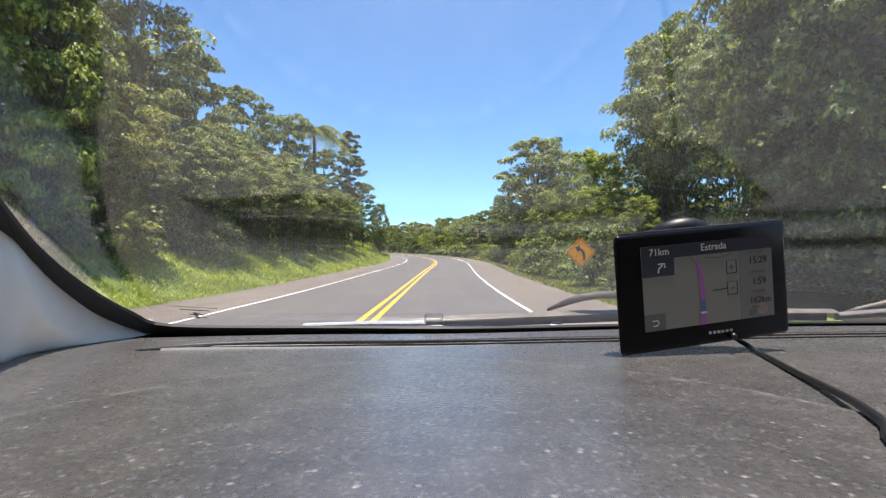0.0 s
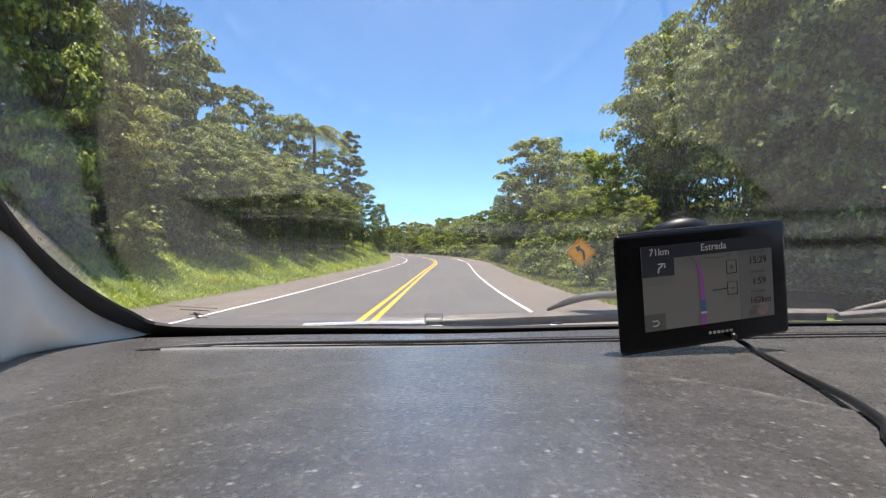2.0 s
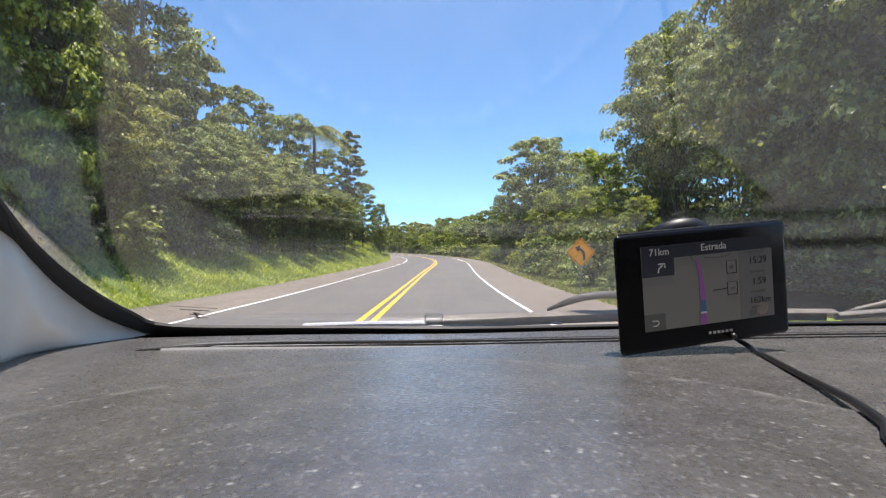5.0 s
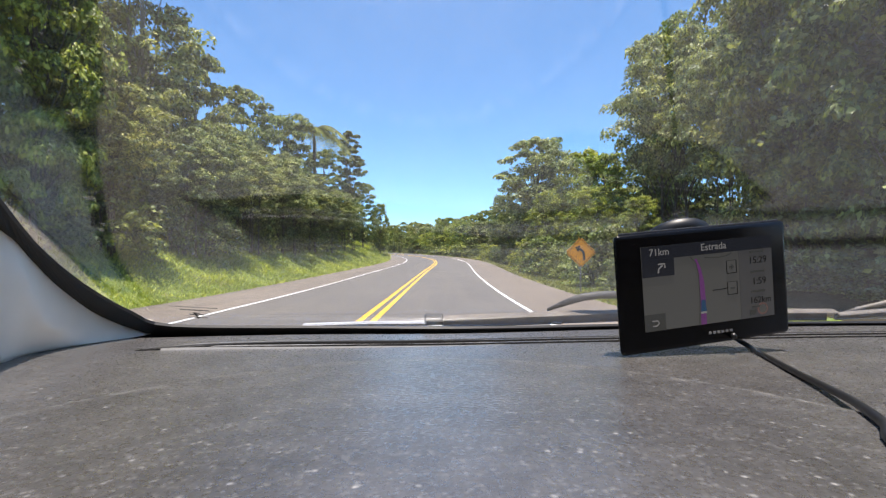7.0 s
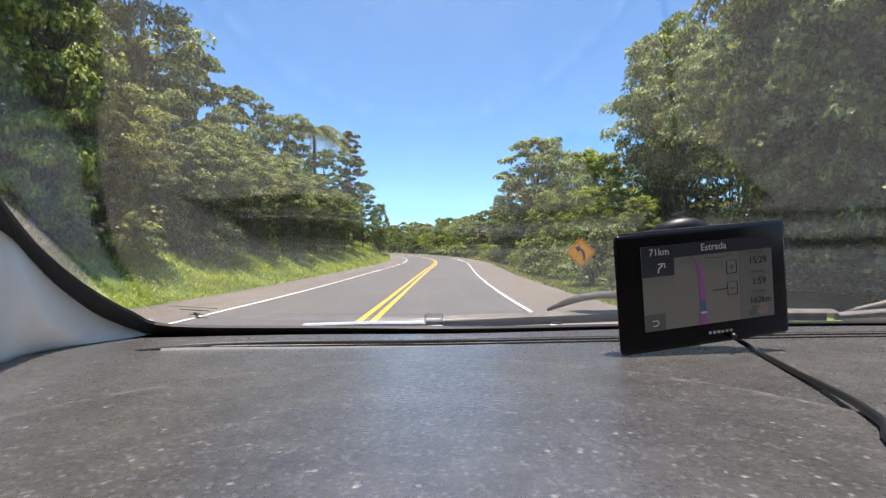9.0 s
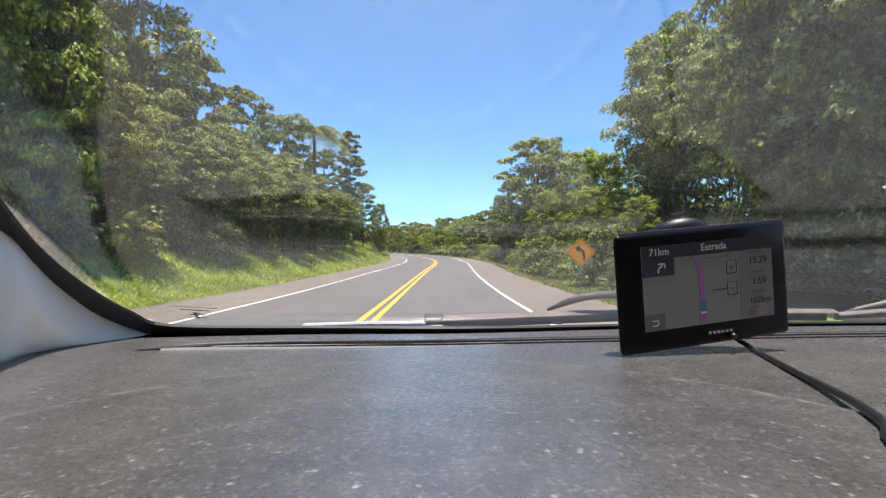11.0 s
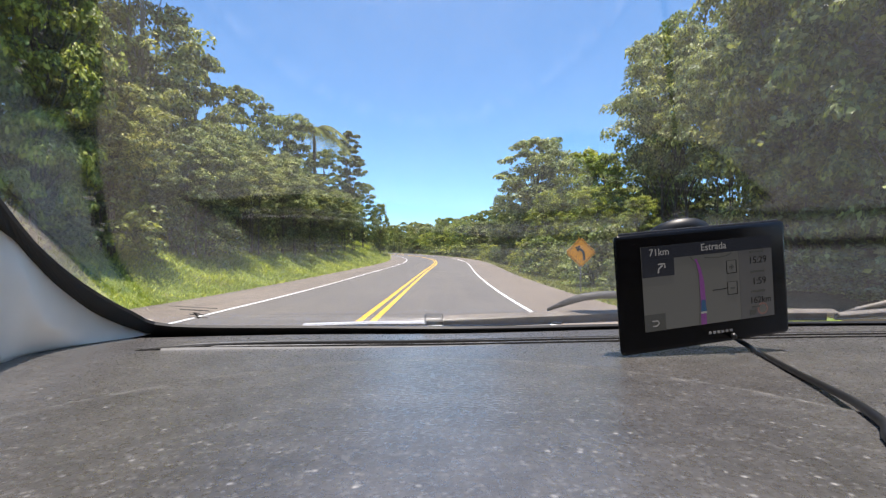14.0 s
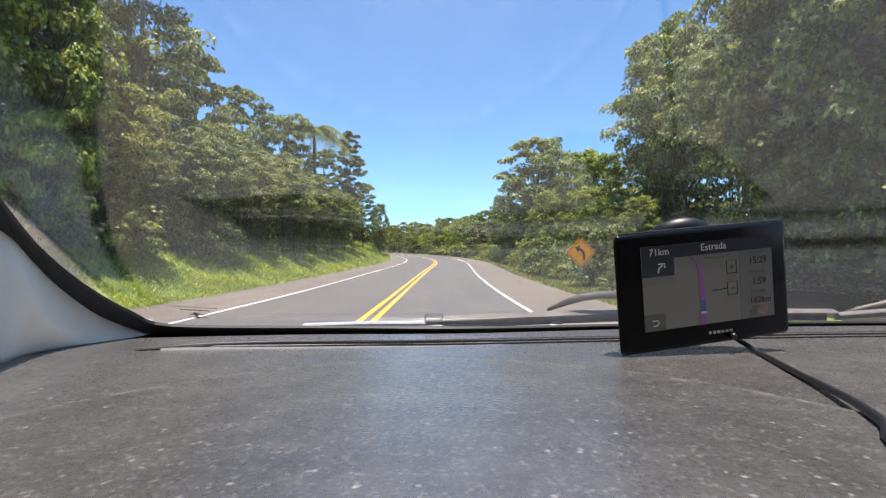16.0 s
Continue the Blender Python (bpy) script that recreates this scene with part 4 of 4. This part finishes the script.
def build_shell():
    """Roof, pillars, doors, rear, floor, bonnet and wheels, plain, to close the car."""
    bm = bmesh.new()
    block(bm, (1.26, 2.1, 0.04), (MID, -1.29, 1.54), 0.015)
    car_part(part("roof", bm, M_FELT, None, "grey headlined roof"))
    for sx in (-1, 1):
        pts = [(MID + sx * 0.665, 0.52, 1.10), (MID + sx * 0.69, 0.34, 1.245), (MID + sx * 0.70, 0.08, 1.37), (MID + sx * 0.66, -0.24, 1.52)]
        car_part(tube("pillar", pts, 0.014, M_BODY, None, 8))
        bm = bmesh.new()
        block(bm, (0.06, 2.9, 0.72), (MID + sx * 0.79, -0.75, 0.68), 0.03)
        car_part(part("side_panel", bm, M_BODY))
        bm = bmesh.new()
        block(bm, (0.03, 0.1, 0.54), (MID + sx * 0.72, -1.1, 1.28), 0.01, Matrix.Rotation(sx * -0.2, 4, "Y"))
        car_part(part("door_pillar", bm, M_BODY))
    bm = bmesh.new()
    block(bm, (1.5, 0.06, 1.2), (MID, -2.32, 0.94), 0.03)
    car_part(part("rear_panel", bm, M_BODY))
    bm = bmesh.new()
    block(bm, (1.5, 3.0, 0.05), (MID, -0.8, 0.34), 0.02)
    car_part(part("floor_pan", bm, M_BODY))
    # plain dark panels behind the eye, unseen, added to keep light off the trim
    bm = bmesh.new()
    block(bm, (1.44, 0.05, 1.14), (MID, -0.75, 0.93), 0.02)
    car_part(part("cabin_wall", bm, M_LIGHT_BLOCK, None, "plain dark wall added behind the eye to block light"))
    for sx in (-1, 1):
        bm = bmesh.new()
        block(bm, (0.02, 0.78, 0.5), (MID + sx * 0.735, -0.34, 1.29), 0.008, Matrix.Rotation(sx * -0.1, 4, "Y"))
        car_part(part("side_window", bm, M_LIGHT_BLOCK, None, "opaque dark panel added to block light from the side"))
    rows = []
    for j in range(13):
        y = 0.70 + 0.95 * j / 12
        rows.append([(MID + 0.76 * (i / 6 - 1) , y, 0.985 - 0.14 * ((y - 0.7) / 0.95) ** 1.6 - 0.05 * abs(i / 6 - 1) ** 2.5) for i in range(13)])
    car_part(sheet("bonnet", rows, M_BODY, 0.02, (0, 0, -1), None, "dark painted bonnet"))
    bm = bmesh.new()
    block(bm, (1.5, 0.1, 0.55), (MID, 1.68, 0.56), 0.05)
    car_part(part("front_panel", bm, M_BODY))
    rows = [[(MID + 1.34 * (i / 20 - 0.5), curve_at(BASE, MID + 1.34 * (i / 20 - 0.5)) + dy, 1.135 - RAKE * 0.08 - 0.02 - dz) for i in range(21)] for dy, dz in ((0.075, 0.0), (0.12, 0.03), (0.18, 0.07))]
    car_part(sheet("cowl", rows, M_BLACK, 0.01, (0, 0, -1), None, "black plastic scuttle under the wipers"))
    for sx in (-1, 1):
        for y in (1.2, -1.6):
            bm = bmesh.new()
            bmesh.ops.create_cone(bm, cap_ends=True, segments=28, radius1=0.3, radius2=0.3, depth=0.19, matrix=Matrix.Translation((MID + sx * 0.7, y, 0.3)) @ Matrix.Rotation(radians(90), 4, "Y"))
            bmesh.ops.bevel(bm, geom=[e for e in bm.edges if abs(e.verts[0].co.x - e.verts[1].co.x) < 1e-4], offset=0.03, segments=2, affect="EDGES")
            car_part(part("wheel", bm, M_BLACK, None, "black rubber wheel"))


build_shell()


def ribbon(name, pts, lift, width, height, mat, label="", parent=None):
    """A bar lying on the outside of the screen through (x, y) points."""
    rows = [[], [], [], []]
    up = Vector((0, 0.573, 0.819))
    for i, p in enumerate(pts):
        q = on_glass(*p, lift)
        a, b = Vector((*pts[max(0, i - 1)], 0)), Vector((*pts[min(len(pts) - 1, i + 1)], 0))
        d = (on_glass(b.x, b.y, lift) - on_glass(a.x, a.y, lift)).normalized()
        s = up.cross(d).normalized()
        rows[0].append(q - s * width / 2)
        rows[1].append(q - s * width / 4 + up * height)
        rows[2].append(q + s * width / 4 + up * height)
        rows[3].append(q + s * width / 2)
    ob = sheet(name, rows, mat, 0.002, tuple(-up), None, label, False)
    return ob


def build_wipers():
    w = car_part(empty("wiper"))
    w["label"] = "weathered wiper lying at the foot of the windscreen"

    def on(ob):
        ob.parent = w
        return ob
    on(ribbon("blade_tip", [(-0.1715, 0.5399), (-0.10, 0.5412), (-0.0203, 0.5425)], 0.012, 0.009, 0.003, M_CHROME_EDGE, "sun-bleached thin blade end"))
    on(ribbon("blade", [(0.0, 0.545), (0.11, 0.556), (0.2309, 0.571), (0.395, 0.589), (0.535, 0.601)], 0.013, 0.022, 0.008, M_WIPER, "faded brown-grey wiper beam"))
    on(ribbon("blade_rubber", [(0.0, 0.557), (0.11, 0.570), (0.2309, 0.586), (0.395, 0.604), (0.535, 0.615)], 0.006, 0.010, 0.003, M_SLOT, "black wiper rubber"))
    bm = bmesh.new()
    block(bm, (0.024, 0.02, 0.012), on_glass(-0.0113, 0.5471, 0.018), 0.003, Matrix.Rotation(math.atan(-RAKE), 4, "X"))
    on(part("clip", bm, M_RUBBER, None, "grey blade clip"))
    arm = [on_glass(x, y, 0.035) for x, y in ((0.138, 0.5778), (0.1515, 0.5695), (0.1640, 0.5632), (0.1775, 0.5582), (0.1988, 0.5571), (0.2253, 0.5604), (0.3115, 0.5793), (0.42, 0.60))]
    on(tube("arm", arm, [0.002, 0.0035, 0.0045, 0.005, 0.005, 0.005, 0.005, 0.005], M_RUBBER, None, 8, "dark curved wiper arm"))
    on(ribbon("blade_spine", [(0.012, 0.5455), (0.12, 0.561), (0.2376, 0.579), (0.39, 0.599), (0.52, 0.611)], 0.004, 0.007, 0.002, M_WIPER, "thin brown spine under the beam"))
    bm = bmesh.new()
    block(bm, (0.013, 0.005, 0.001), on_glass(0.146, 0.5635, 0.0085), 0, Matrix.Rotation(math.atan(-RAKE), 4, "X"))
    on(part("sticker", bm, M_CHROME_EDGE, None, "small white sticker"))
    w2 = car_part(empty("wiper"))
    w2["label"] = "second weathered wiper at the foot of the windscreen"
    b = ribbon("blade", [(0.542, 0.602), (0.60, 0.594), (0.70, 0.578), (0.85, 0.54)], 0.012, 0.013, 0.005, M_WIPER, "faded brown-grey wiper beam")
    b.parent = w2
    a = tube("arm", [on_glass(0.5704, 0.6345, 0.03), on_glass(0.5924, 0.6231, 0.034), on_glass(0.6181, 0.6108, 0.036), on_glass(0.70, 0.57, 0.03)], 0.0035, M_WIPER, None, 8, "pale wiper arm")
    a.parent = w2


build_wipers()


def build_seal():
    """Ribbed strip at the foot of the screen."""
    bm = bmesh.new()
    for i in range(120):
        x = 0.02 + i * 0.0045
        y = curve_at(BASE, x) - 0.004
        block(bm, (0.0022, 0.003, 0.003), on_glass(x, y, -0.0075), 0)
    car_part(part("seal", bm, M_RUBBER, None, "ribbed rubber seal at the foot of the windscreen"))


build_seal()


# ---- the navigation device ----
GPS = pose(0.2188, 0.3618, 1.1966, 2.92, -5.37, 10.39)
GW, GH = 0.162, 0.0985
gps = new("satnav")
gps.matrix_basis = GPS
tagged(gps, "black satellite navigation device with lit map screen, propped on the dashboard", "satnav")
S_BG = emit("screen_map", (0.60, 0.61, 0.58), 0.032)
S_PANEL = emit("screen_panel", (0.52, 0.53, 0.54), 0.028)
S_DARK = emit("screen_navy", (0.07, 0.08, 0.11), 0.05)
S_WHITE = emit("screen_white", (0.95, 0.95, 0.95), 0.06)
S_BLACK = emit("screen_black", (0.02, 0.02, 0.025), 0.05)
S_ROUTE = emit("screen_route", (0.42, 0.13, 0.5), 0.085)
S_BLUE = emit("screen_blue", (0.06, 0.2, 0.42), 0.08)
S_RED = emit("screen_red", (0.6, 0.36, 0.32), 0.06)
S_GREY = emit("screen_grey", (0.2, 0.21, 0.2), 0.06)
M_LOGO = plain("pale_print", (0.2, 0.2, 0.2), 0.5)

M_RIDGE = plain("case_edge_highlight", (0.06, 0.06, 0.062), 0.3)
M_CASE = plain("satin_black_case", (0.003, 0.0028, 0.0029), 0.22, 0, 0.3, 80)

M_CASE.node_tree.nodes["Principled BSDF"].inputs["Specular IOR Level"].default_value = 0.15


def gps_part(ob, parent=None):
    ob.parent = parent or gps
    return ob


bm = bmesh.new()
block(bm, (GW, 0.017, GH), (0, 0.0085, 0), 0.0045, None, 3)
for bv in bm.verts:
    k = 1 - 0.13 * max(0.0, bv.co.y - 0.003) / 0.014
    bv.co.x, bv.co.z = bv.co.x * k, bv.co.z * (1 - (1 - k) * 1.2)
body = gps_part(part("case", bm, M_CASE, None, "satin black plastic case", True))
bm = bmesh.new()
block(bm, (GW * 0.7, 0.012, GH * 0.66), (0.0, 0.022, 0.002), 0.005, None, 2)
gps_part(part("back_cover", bm, M_CASE))
# thin paler strip: the sky's highlight on the top edge, as colour
bm = bmesh.new()
block(bm, (GW - 0.01, 0.0009, 0.0014), (0, 0.0035, GH / 2), 0.0003)
gps_part(part("top_edge", bm, M_RIDGE, None, "paler strip painted in for the top edge's highlight"))
SW, SH, SX, SZ = 0.1231, 0.0685, 0.0022, 0.0032


def scr(u, v):
    return SX + (u - 0.5) * SW, SZ + (0.5 - v) * SH


def panel(name, u0, v0, u1, v1, layer, mat, parent, label=""):
    x0, z0 = scr(u0, v1)
    x1, z1 = scr(u1, v0)
    b = bmesh.new()
    block(b, (x1 - x0, 0.0003, z1 - z0), ((x0 + x1) / 2, -0.0003 * layer, (z0 + z1) / 2))
    return gps_part(part(name, b, mat, None, label), parent)


def writing(text, u, v, size, mat, parent):
    cu = bpy.data.curves.new("writing", "FONT")
    cu.body, cu.size, cu.align_x, cu.align_y, cu.extrude = text, size, "CENTER", "CENTER", 0.0001
    tmp = new("writing_source", cu)
    me = bpy.data.meshes.new_from_object(tmp.evaluated_get(bpy.context.evaluated_depsgraph_get()))
    bpy.data.objects.remove(tmp)
    me.materials.clear()
    me.materials.append(mat)
    x, z = scr(u, v)
    me.transform(Matrix.Translation((x, -0.0017, z)) @ Matrix.Rotation(radians(90), 4, "X"))
    ob = new("writing", me)
    ob["label"] = "text " + text
    ob.parent = parent
    return ob


def stroke(name, pts, widths, layer, mat, parent, label=""):
    b = bmesh.new()
    rows = []
    for i, (u, v) in enumerate(pts):
        x, z = scr(u, v)
        x0, z0 = scr(*pts[max(0, i - 1)])
        x1, z1 = scr(*pts[min(len(pts) - 1, i + 1)])
        ln = math.hypot(x1 - x0, z1 - z0) or 1
        w = widths[i] if hasattr(widths, "__len__") else widths
        ox, oz = -(z1 - z0) / ln * w / 2, (x1 - x0) / ln * w / 2
        rows.append((b.verts.new((x + ox, -0.0003 * layer, z + oz)), b.verts.new((x - ox, -0.0003 * layer, z - oz))))
    for p, q in zip(rows, rows[1:]):
        b.faces.new((p[0], p[1], q[1], q[0]))
    ex = bmesh.ops.extrude_face_region(b, geom=list(b.faces))
    bmesh.ops.translate(b, vec=(0, 0.0002, 0), verts=[g for g in ex["geom"] if isinstance(g, bmesh.types.BMVert)])
    return gps_part(part(name, b, mat, None, label), parent)


def disc(name, u, v, r, layer, mat, parent, label=""):
    b = bmesh.new()
    x, z = scr(u, v)
    bmesh.ops.create_cone(b, cap_ends=True, segments=24, radius1=r, radius2=r, depth=0.0002, matrix=Matrix.Translation((x, -0.0003 * layer, z)) @ Matrix.Rotation(radians(90), 4, "X"))
    return gps_part(part(name, b, mat, None, label), parent)


screen = panel("screen", 0, 0, 1, 1, 1, S_BG, gps, "lit map screen with a purple route")
panel("side_bar", 0.735, 0.15, 1.0, 1.0, 2, S_PANEL, screen, "grey bar with journey figures")
panel("header_bar", 0.0, 0.0, 1.0, 0.155, 3, S_DARK, screen, "dark header bar")
panel("turn_box", 0.0, 0.155, 0.235, 0.36, 3, S_DARK, screen, "dark box with the next turn")
panel("back_button", 0.0, 0.80, 0.15, 1.0, 3, S_GREY, screen, "grey back button")
for v in (0.34, 0.60):
    panel("zoom_button", 0.635, v - 0.08, 0.715, v + 0.08, 2, S_BLACK, screen)
    panel("zoom_button_face", 0.638, v - 0.076, 0.705, v + 0.07, 3, S_BG, screen)
    panel("zoom_sign", 0.655, v - 0.01, 0.69, v + 0.01, 4, S_GREY, screen)
panel("zoom_sign", 0.667, 0.31, 0.678, 0.37, 4, S_GREY, screen)
stroke("route", [(0.40, 0.2), (0.425, 0.32), (0.44, 0.48), (0.443, 0.7), (0.44, 1.0)], [0.0018, 0.003, 0.0042, 0.0048, 0.0052], 2, S_ROUTE, screen, "purple route line")
stroke("route_edge", [(0.36, 0.17), (0.40, 0.24), (0.418, 0.4), (0.418, 0.7), (0.405, 1.0)], 0.0005, 3, S_GREY, screen)
stroke("side_road", [(0.47, 0.19), (0.55, 0.21), (0.64, 0.20), (0.68, 0.17)], 0.0006, 2, S_GREY, screen)
stroke("side_road", [(0.52, 0.6), (0.6, 0.6), (0.64, 0.59)], 0.0007, 2, S_BLACK, screen)
stroke("position_arrow", [(0.44, 0.70), (0.44, 0.84)], [0.0035, 0.0052], 4, S_BLUE, screen, "blue position marker")
stroke("position_base", [(0.44, 0.84), (0.44, 0.865)], 0.0055, 4, S_WHITE, screen)
stroke("turn_arrow", [(0.115, 0.32), (0.12, 0.27), (0.15, 0.23)], 0.0013, 4, S_WHITE, screen)
stroke("turn_arrow", [(0.115, 0.215), (0.165, 0.215), (0.165, 0.265)], 0.0012, 4, S_WHITE, screen)
stroke("back_arrow", [(0.05, 0.88), (0.09, 0.88), (0.1, 0.91), (0.085, 0.94), (0.055, 0.94)], 0.001, 4, S_WHITE, screen)
disc("limit_ring", 0.905, 0.90, 0.0052, 3, S_RED, screen, "red-ringed round sign")
disc("limit_face", 0.905, 0.90, 0.0036, 4, S_BG, screen)
for v in (0.185, 0.43, 0.675, 0.865):
    panel("caption_bar", 0.82, v - 0.012, 0.93, v + 0.012, 3, S_GREY, screen)
panel("caption_bar", 0.80, 0.90, 0.855, 0.965, 3, S_GREY, screen)
writing("71km", 0.125, 0.075, 0.0082, S_WHITE, screen)
writing("Estrada", 0.535, 0.07, 0.0082, S_WHITE, screen)
writing("15:29", 0.875, 0.29, 0.0082, S_BLACK, screen)
writing("1:59", 0.880, 0.55, 0.0082, S_BLACK, screen)
writing("162km", 0.885, 0.785, 0.0078, S_BLACK, screen)
# maker's mark as plain bars
bm = bmesh.new()
for k in range(6):
    block(bm, (0.0027, 0.0003, 0.0020), (0.0005 + k * 0.0040, -0.0002, -0.0392))
gps_part(part("maker_mark", bm, M_LOGO, None, "pale printed mark"))

M_CUP = plain("matt_black_rubber", (0.004, 0.004, 0.004), 0.45)
# suction mount on the glass behind it
mount = new("suction_mount")
tagged(mount, "black suction mount stuck to the windscreen behind the satnav", "device mount")
tilt = Matrix.Rotation(math.atan(-RAKE), 4, "X")
cup_at = on_glass(0.2159, 0.4041, -0.009)
bm = bmesh.new()
cup_rings = []
for cr_, cz in ((0.004, -0.011), (0.014, -0.0105), (0.022, -0.009), (0.0275, -0.006), (0.030, -0.002), (0.0305, 0.003), (0.029, 0.005)):
    cup_rings.append([bm.verts.new((cr_ * math.cos(2 * math.pi * k / 40), cr_ * math.sin(2 * math.pi * k / 40), cz)) for k in range(40)])
for ra, rb in zip(cup_rings, cup_rings[1:]):
    for k in range(40):
        bm.faces.new((ra[k], ra[(k + 1) % 40], rb[(k + 1) % 40], rb[k]))
bm.faces.new(cup_rings[0])
bm.faces.new(cup_rings[-1])
bmesh.ops.transform(bm, matrix=Matrix.Translation(cup_at) @ tilt, verts=bm.verts)
part("cup", bm, M_CUP, mount, "black rubber suction cup", True)
tube("stalk", [cup_at + Vector((0, -0.006, -0.008)), (0.214, 0.402, 1.222), (0.214, 0.392, 1.205)], [0.012, 0.009, 0.010], M_BLACK, mount, 12, "black ball-jointed stalk")

cable_pts = [(0.2405, 0.3625, 1.156), (0.2572, 0.3826, 1.149), (0.2648, 0.383, 1.1445), (0.2633, 0.3673, 1.1419), (0.2354, 0.2966, 1.1444), (0.2189, 0.2553, 1.1468), (0.2028, 0.2201, 1.1498), (0.1849, 0.1902, 1.1533), (0.1754, 0.1741, 1.154), (0.1566, 0.146, 1.1558)] + [(0.18, 0.1, 1.163), (0.25, -0.04, 1.16)]
knots = [Vector(p) for p in cable_pts]
cable_pts = []
for a, b, c, d in zip([knots[0]] + knots, knots, knots[1:], knots[2:] + [knots[-1]]):
    cable_pts += [0.5 * (2 * b + (c - a) * u + (2 * a - 5 * b + 4 * c - d) * u * u + (3 * b - a - 3 * c + d) * u**3) for u in (0.0, 0.25, 0.5, 0.75)]
cable = tube("power_cable", cable_pts, 0.0021, M_BLACK, None, 10)
tagged(cable, "black power cable trailing over the dashboard from the satnav", "cable")
